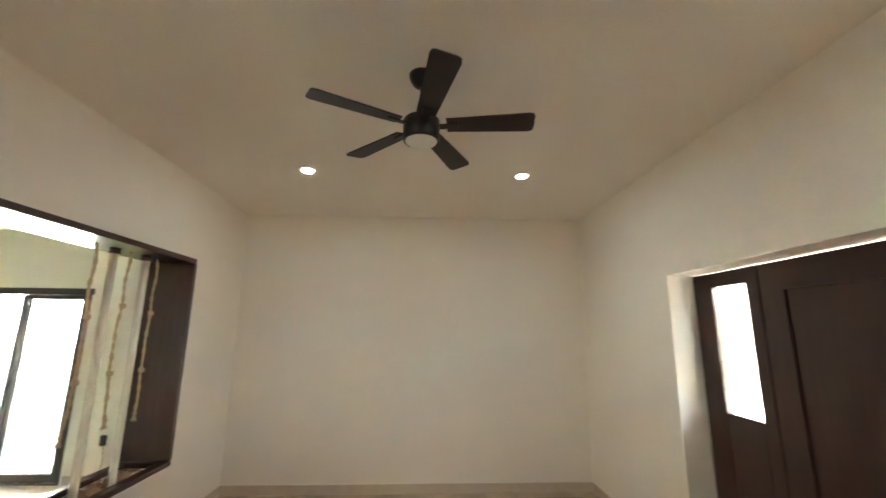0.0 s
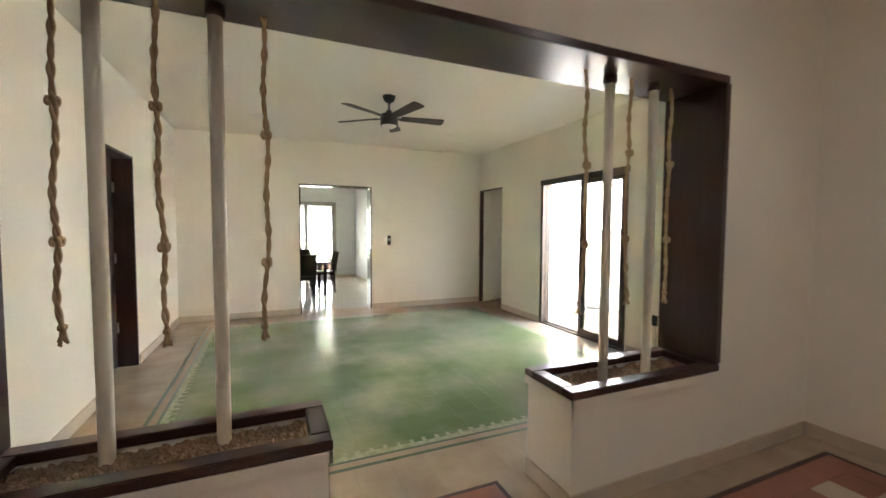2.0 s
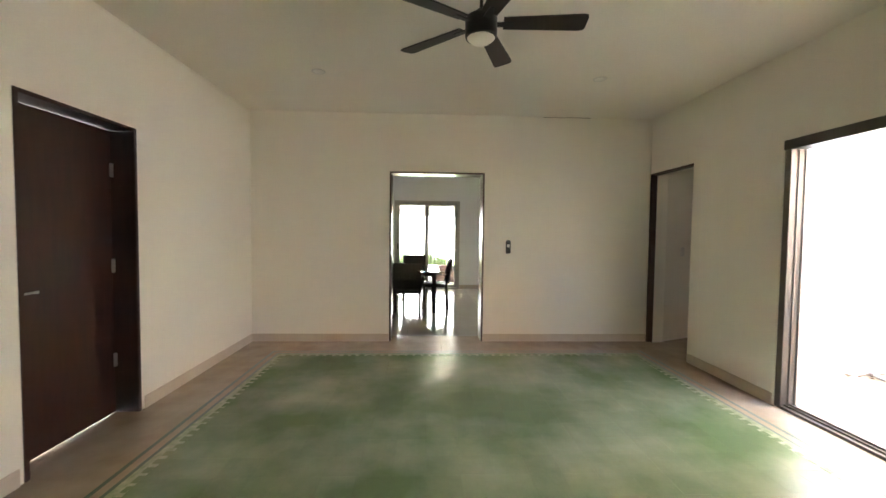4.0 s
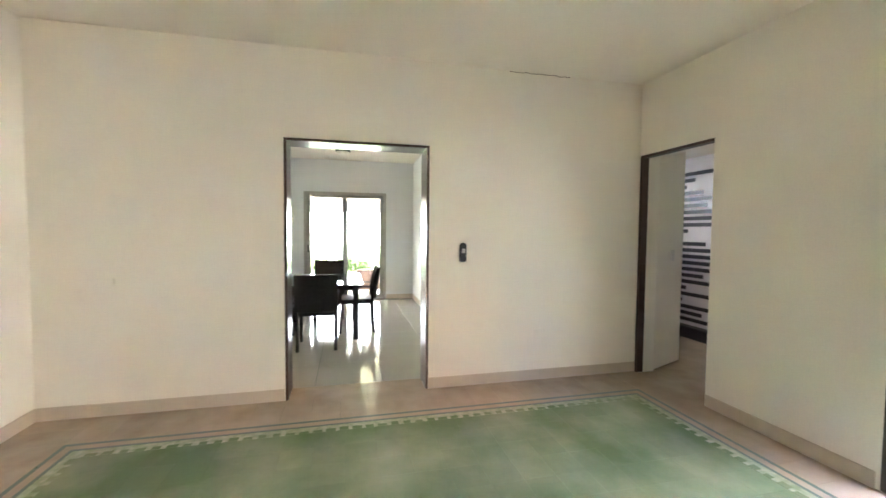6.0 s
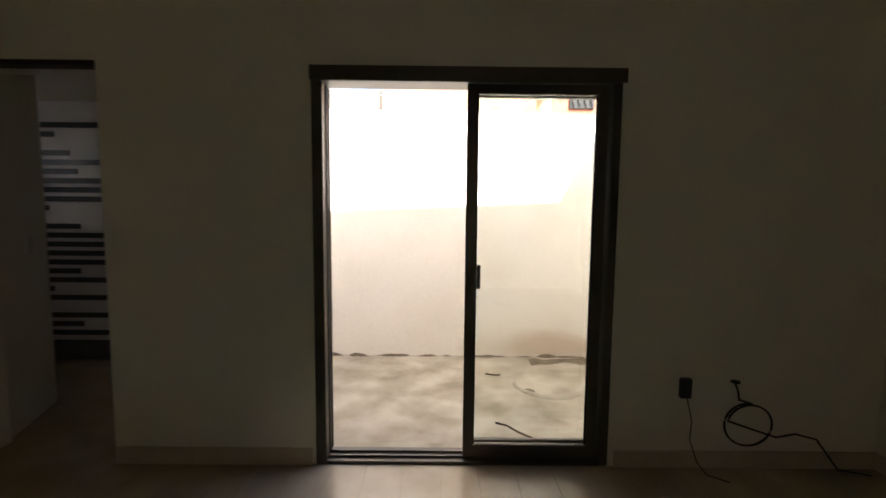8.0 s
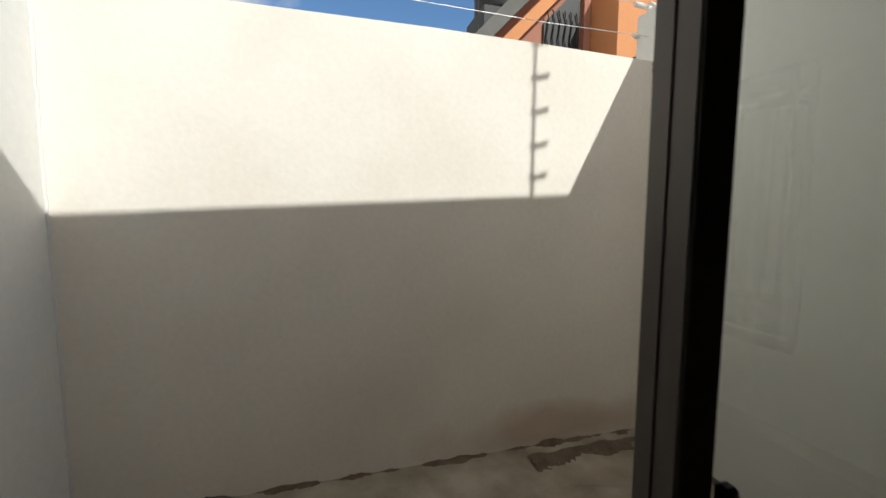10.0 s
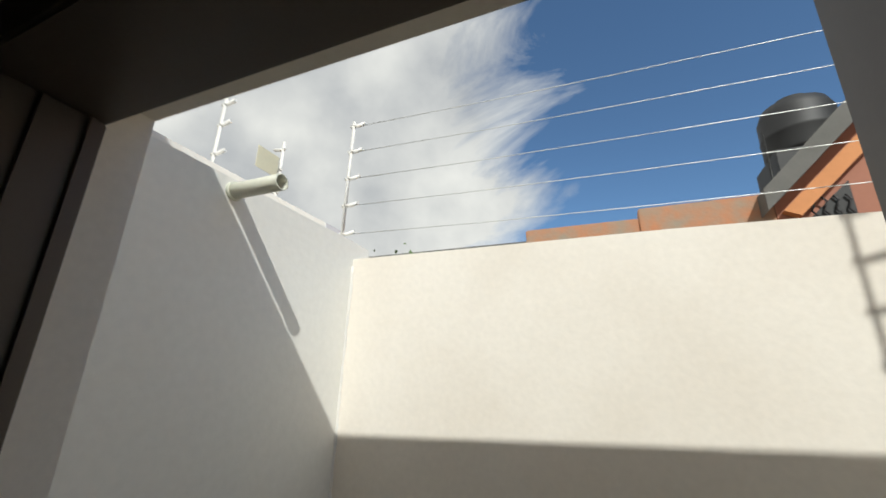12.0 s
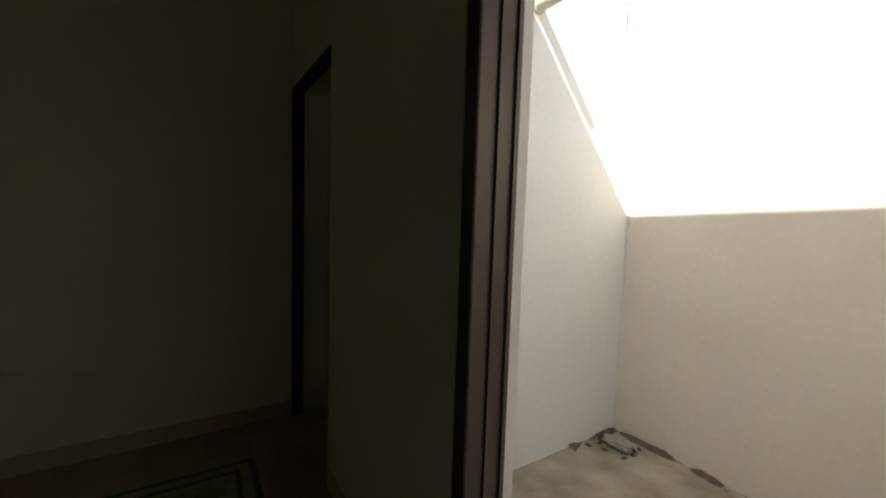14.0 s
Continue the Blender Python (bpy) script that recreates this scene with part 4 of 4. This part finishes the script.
for k in range(20):
    j = (k + 1) % 20
    for q in ((ends[0][0][k], ends[0][0][j], ends[1][0][j], ends[1][0][k]), (ends[0][1][j], ends[0][1][k], ends[1][1][k], ends[1][1][j]),
              (ends[1][0][k], ends[1][0][j], ends[1][1][j], ends[1][1][k]), (ends[0][0][j], ends[0][0][k], ends[0][1][k], ends[0][1][j])):
        bm.faces.new(q).smooth = True
part("pipe", bm, PVC, sp)
part("collar", lathe([(0.036, 0), (0.041, 0.002), (0.041, 0.012), (0.036, 0.014)], (0, 0, 0)), PVC, sp).matrix_basis = Matrix.Translation((YW, 5.925, 2.435)) @ pose(0, 0, 0, 0, 90, 0)


# electric fence
def fence_post(x, y, z0, z1, levels, towards, group="electric fence posts"):
    t = thing("fence_post", (x, y, z0), "white electric fence post with plastic insulators", "fence post", group)
    part("post", rod([(x, y, z0), (x, y, z1)], 0.011, 10), WHITE, t)
    d = Vector(towards).normalized()
    for z in levels:
        ins = part("insulator", rod([Vector((x, y, z)) + d * 0.0, Vector((x, y, z)) + d * 0.03, Vector((x, y, z + 0.012)) + d * 0.085], 0.012, 8), WHITE, t, "white plastic insulator")
        part("clamp", rod([Vector((x, y, z)) - d * 0.02, Vector((x, y, z)) - d * 0.008], 0.012, 8), WHITE, ins)
    return t


LEVELS = (2.53, 2.72, 2.91, 3.105, 3.30)
fence_post(1.13, 6.75, 2.46, 3.335, LEVELS, (1, 0.1, 0))
fence_post(0.5, 6.27, 0.0, 3.37, (2.95, 3.15, 3.3), (1, 0, 0))
fence_post(0.5, 6.77, 0.0, 3.33, (2.92, 3.1, 3.27), (-1, 0, 0))
fence_post(4.425, 5.16, 3.3, 4.6, (3.45, 3.63, 3.82, 4.01, 4.2, 4.39), (1, 0.1, 0))
fence_post(4.42, 6.88, 2.3, 3.35, LEVELS, (-1, 0, 0))
for z in (2.56, 2.755):
    kn = thing("insulator", (4.36, 6.965, z), "white plastic fence wire insulator by the side wall", "insulator", "wall end insulators")
    part("knob", rod([(4.40, 6.965, z), (4.36, 6.965, z), (4.33, 6.965, z + 0.004), (4.29, 6.965, z + 0.006)], 0.016, 10), WHITE, kn)
    part("bracket", rod([(4.41, 6.965, z - 0.03), (4.41, 6.965, z + 0.03)], 0.01, 6), WIRE, kn)
for z in LEVELS:
    w = thing("fence_wire", (1.21, 6.76, z), "thin galvanised electric fence wire", "wire", "electric fence wires")
    part("strand", rod([(1.21, 6.76, z), (2.0, 6.79, z - 0.015), (2.8, 6.82, z - 0.02), (3.6, 6.85, z - 0.02), (4.34, 6.88, z)], 0.0022, 6), WIRE, w)
sg = thing("warning_plate", (0.52, 6.64, 3.1), "cream plastic plate on the electric fence", "sign")
part("plate", boxes((0.51, 0.515, 6.55, 6.74, 3.02, 3.18), bevel=0.002), material("cream_plastic", (0.72, 0.68, 0.50), 0.5, scale=5, fine=60, bump=0.02), sg)
part("hook", rod([(0.5125, 6.74, 3.1), (0.5, 6.775, 3.1)], 0.004, 6), WIRE, sg)

# ---- neighbouring houses ----
NY = 12.0
nb = thing("neighbour_house", (7, NY, 0), "orange house with a sloping grey roof edge and barred windows", "house")
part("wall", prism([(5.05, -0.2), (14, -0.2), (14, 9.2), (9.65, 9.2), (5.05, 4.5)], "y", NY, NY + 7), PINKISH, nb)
part("roof_edge", prism([(4.85, 4.15), (4.85, 4.5), (9.5, 9.35), (14.2, 9.35), (14.2, 9.1), (9.65, 9.02)], "y", NY - 0.35, NY + 7.2), GREYROOF, nb, "grey concrete roof edge")
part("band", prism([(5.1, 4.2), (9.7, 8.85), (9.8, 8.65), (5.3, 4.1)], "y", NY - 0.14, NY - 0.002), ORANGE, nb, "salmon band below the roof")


def barred_window(parent, outline, y, bars):
    w = part("window", prism(outline, "y", y - 0.05, y - 0.003), CABLE, parent, "dark window with black iron bars")
    xs = [p[0] for p in outline]
    zs = [p[1] for p in outline]
    for i in range(bars):
        x = min(xs) + (max(xs) - min(xs)) * (i + 0.5) / bars
        part("bar", rod([(x + 0.03 * math.sin(k * 2.1), y - 0.08, min(zs) + (max(zs) - min(zs)) * 0.72 * k / 8) for k in range(9)], 0.014, 5), BLACK, w)


barred_window(nb, [(6.42, 3.9), (7.2, 3.9), (7.2, 5.85), (6.42, 5.05)], NY, 6)
barred_window(nb, [(5.4, 3.8), (5.95, 3.8), (5.95, 4.6), (5.4, 4.05)], NY, 4)
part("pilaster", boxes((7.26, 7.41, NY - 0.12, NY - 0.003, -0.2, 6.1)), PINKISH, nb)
# sunlit strip: the sun's brightness is put into the wing's brighter orange
part("lit_wing", boxes((7.43, 9.8, NY - 0.9, NY - 0.003, -0.2, 5.6)), ORANGE, nb, "orange wing with sunlight put into its colour")
part("wing_roof", prism([(7.3, 4.0), (10, 5.2), (10, 4.95), (7.3, 3.75)], "y", NY - 1.8, NY - 0.905), GREYROOF, nb, "dark sloping tin roof")
tk = thing("water_tank", (6.1, NY + 1.3, 5.6), "black plastic rooftop water tank", "water tank")
part("body", lathe([(0.56, 0.0), (0.58, 0.1), (0.58, 0.42), (0.595, 0.45), (0.58, 0.48), (0.58, 0.85), (0.5, 1.05), (0.28, 1.16), (0.27, 1.22), (0.0, 1.25)], (6.1, NY + 1.3, 5.65), 32), TANK, tk)
part("stand", boxes((5.5, 6.7, NY + 0.75, NY + 1.85, 3.5, 5.65)), TANK, tk)
part("pipe", rod([(5.42, NY + 0.9, 4.0), (5.42, NY + 0.9, 6.1)], 0.02, 6), CABLE, tk)
pw = thing("parapet_wall", (2.8, NY, 0), "weathered orange rooftop parapet with peeling paint", "parapet")
part("low_section", boxes((1.24, 3.17, NY, NY + 0.3, -0.2, 4.38), bevel=0.02), WEATHERED, pw)
part("high_section", boxes((3.174, 5.04, NY - 0.02, NY + 0.3, -0.2, 4.55), bevel=0.02), WEATHERED, pw)
part("coping", boxes((-3.5, 1.23, NY + 0.1, NY + 0.3, -0.2, 4.2)), GREYROOF, pw)
shrub_top = thing("tree", (-1.2, 11, 0), "green treetop with reddish flowers behind the wall", "tree")
trunk = rod([(-1.2, 11, -0.16), (-1.25, 11, 2), (-1.2, 11.05, 3.2)], 0.09, 8)
tube(trunk, [(-1.22, 11, 2.4), (-0.8, 11.1, 3.3), (-0.55, 11.1, 3.45)], 0.04, 6)
tube(trunk, [(-1.22, 11, 2.6), (-1.7, 10.9, 3.4), (-1.9, 10.9, 3.35)], 0.04, 6)
part("trunk", trunk, BROWN, shrub_top)
crown = bmesh.new()
r = random.Random(3)
for c in ((-1.2, 11, 3.3), (-0.55, 11.1, 3.42), (-1.9, 10.9, 3.3), (-1.4, 11.2, 3.1), (-0.9, 10.8, 3.15)):
    for _ in range(220):
        p = Vector(c) + Vector((r.gauss(0, 0.26), r.gauss(0, 0.26), r.gauss(0, 0.19)))
        d = Vector((r.gauss(0, 1), r.gauss(0, 1), r.gauss(0, 1))).normalized()
        s = d.orthogonal().normalized()
        ln = r.uniform(0.06, 0.13)
        crown.faces.new([crown.verts.new(q) for q in (p, p + d * ln * 0.5 + s * ln * 0.3, p + d * ln, p + d * ln * 0.5 - s * ln * 0.3)])
part("crown", crown, LEAF, shrub_top)

# ---- floor pieces ----
def tile_mesh(w, d, mat, name, h=0.018):
    bm = bmesh.new()
    c = 0.0004
    lo = [bm.verts.new((sx * w / 2, sy * d / 2, -h)) for sx, sy in ((-1, -1), (1, -1), (1, 1), (-1, 1))]
    mid = [bm.verts.new((sx * w / 2, sy * d / 2, -c)) for sx, sy in ((-1, -1), (1, -1), (1, 1), (-1, 1))]
    top = [bm.verts.new((sx * (w / 2 - c), sy * (d / 2 - c), 0)) for sx, sy in ((-1, -1), (1, -1), (1, 1), (-1, 1))]
    for a, b in ((lo, mid), (mid, top)):
        for i in range(4):
            bm.faces.new((a[i], a[(i + 1) % 4], b[(i + 1) % 4], b[i]))
    bm.faces.new(top)
    me = bpy.data.meshes.new(name)
    bm.to_mesh(me)
    bm.free()
    me.materials.append(mat)
    return me


FLOOR = bpy.data.objects["floor"]


def lay(name, me, x, y, z=0.0, parent=FLOOR):
    ob = new(name, me)
    ob.parent = parent
    ob.location = (x, y, z)


# green field: 20 cm tiles inside the border lines
GX0, GX1, GY0, GY1 = 0.60, 4.40, 0.60, 4.51
nx, ny = 19, 20
tw, td = (GX1 - GX0) / nx, (GY1 - GY0) / ny
green = tile_mesh(tw - 0.0002, td - 0.0002, GREEN, "green_tile")
rest = bmesh.new()
count = 0
for i in range(nx):
    for j in range(ny):
        x, y = GX0 + (i + 0.5) * tw, GY0 + (j + 0.5) * td
        if count < 300 and i < 15:
            lay("floor_tile", green, x, y, random.uniform(-0.0003, 0.0003))
            count += 1
        else:
            box(rest, x - tw / 2 + 0.0006, x + tw / 2 - 0.0006, y - td / 2 + 0.0006, y + td / 2 - 0.0006, -0.018, 0.0)
tagged(part("floor_tile_rest", rest, GREEN, FLOOR), "", "", "", "stuff")


def ring(name, x0, x1, y0, y1, w, mat):
    part(name, boxes((x0, x1, y0, y0 + w, -0.018, 0.0), (x0, x1, y1 - w, y1, -0.018, 0.0), (x0, x0 + w, y0 + w, y1 - w, -0.018, 0.0), (x1 - w, x1, y0 + w, y1 - w, -0.018, 0.0)), mat, FLOOR)


def inset(k):
    return (GX0 - k, GX1 + k, GY0 - k, GY1 + k)


ring("pale_band", *inset(0.085), 0.084, PALE)
ring("border_line", *inset(0.108), 0.0225, DARKGREEN)
ring("border_strip", *inset(0.158), 0.0495, BORDER)
ring("border_line", *inset(0.185), 0.0265, DARKGREEN)
teeth = bmesh.new()
for i in range(44):
    w = random.uniform(0.022, 0.034)
    x = GX0 + (GX1 - GX0) * (i + 0.5) / 44
    box(teeth, x - w, x + w, GY0 - random.uniform(0.03, 0.048), GY0 - 0.001, -0.004, 0.0008)
    box(teeth, x - w, x + w, GY1 + 0.001, GY1 + random.uniform(0.03, 0.048), -0.004, 0.0008)
    y = GY0 + (GY1 - GY0) * (i + 0.5) / 44
    box(teeth, GX0 - random.uniform(0.03, 0.048), GX0 - 0.001, y - w, y + w, -0.004, 0.0008)
    box(teeth, GX1 + 0.001, GX1 + random.uniform(0.03, 0.048), y - w, y + w, -0.004, 0.0008)
tagged(part("band_tooth", teeth, GREEN, FLOOR), "", "", "", "stuff")
k = 0.186
bt = []
x0, x1, y0, y1 = inset(k)
for i in range(25):
    xa, xb = i * DW / 25, (i + 1) * DW / 25
    bt.append((xa, xb - 0.001, 0.0, y0 - 0.001))
    bt.append((xa, xb - 0.001, y1 + 0.001, GN))
for j in range(20):
    ya, yb = y0 + j * (y1 - y0) / 20, y0 + (j + 1) * (y1 - y0) / 20
    bt.append((0.0, x0 - 0.001, ya, yb - 0.001))
    bt.append((x1 + 0.001, DW, ya, yb - 0.001))
for a, b, c, d in bt:
    part("border_tile", boxes((a, b, c, d, -0.018, -0.0005)), BORDER, FLOOR)
part("door_sill", boxes((-0.25, 0.0, 1.712, 2.848, -0.018, -0.001), (1.93, 2.82, -0.2, 0.0, -0.018, -0.001), (0.05, 0.82, GN, 5.21, -0.018, -0.001), (1.915, 3.52, GN, 5.126, -0.019, -0.0135), (ENT_E, 9.6, 1.3, 3.0, -0.018, -0.001)), BORDER, FLOOR)
# entrance: grey border, maroon line, red band, red and cream checks
EX0, EX1, EY0, EY1 = DE + 0.185, ENT_E - 0.185, ENT_S + 0.15, ENT_N - 0.145
part("entrance_border", boxes((DE, ENT_E, ENT_S, EY0 - 0.001, -0.018, -0.0005), (DE, ENT_E, EY1 + 0.001, ENT_N, -0.018, -0.0005), (DE, EX0 - 0.001, EY0, EY1, -0.018, -0.0005), (EX1 + 0.001, ENT_E, EY0, EY1, -0.018, -0.0005)), BORDER, FLOOR)
ring("maroon_line", EX0, EX1, EY0, EY1, 0.028, MAROON)
ring("red_band", EX0 + 0.029, EX1 - 0.029, EY0 + 0.029, EY1 - 0.029, 0.14, RED)
CX0, CX1, CY0, CY1 = EX0 + 0.17, EX1 - 0.17, EY0 + 0.17, EY1 - 0.17
nx, ny = 18, 25
tw, td = (CX1 - CX0) / nx, (CY1 - CY0) / ny
meshes = (tile_mesh(tw - 0.0012, td - 0.0012, RED, "red_tile"), tile_mesh(tw - 0.0012, td - 0.0012, CREAM, "cream_tile"))
rests = (bmesh.new(), bmesh.new())
for i in range(nx):
    for j in range(ny):
        x, y = CX0 + (i + 0.5) * tw, CY0 + (j + 0.5) * td
        if j >= ny - 10 or i < 7:
            lay("check_tile", meshes[(i + j) % 2], x, y, random.uniform(-0.0003, 0.0003))
        else:
            box(rests[(i + j) % 2], x - tw / 2 + 0.0006, x + tw / 2 - 0.0006, y - td / 2 + 0.0006, y + td / 2 - 0.0006, -0.018, 0.0)
for bm, mat in zip(rests, (RED, CREAM)):
    tagged(part("check_tile_rest", bm, mat, FLOOR), "", "", "", "stuff")
# threshold between the planters
part("threshold", boxes((DW, DE, GAP0, 1.66, -0.018, -0.0005), (DW, DE, 2.42, GAP1, -0.018, -0.0005)), BORDER, FLOOR)
part("threshold_line", boxes((DW, DE, 1.661, 1.684, -0.018, 0), (DW, DE, 2.396, 2.419, -0.018, 0), (DW, DW + 0.023, 1.685, 2.395, -0.018, 0)), MAROON, FLOOR)
part("threshold_field", boxes((DW + 0.024, DE, 1.685, 2.395, -0.018, 0.0)), RED, FLOOR)
# dining room floor
dn = bpy.data.objects["floor_dining"]
pt = tile_mesh(0.598, 0.598, POLISHED, "porcelain_tile", 0.012)
for i in range(8):
    for j in range(7):
        x, y = -0.25 - 0.3 - i * 0.6, DY0 - 0.2 + 0.3 + j * 0.6
        if x - 0.3 > DX - 0.35:
            lay("porcelain_tile", pt, x, y, 0.0, dn)
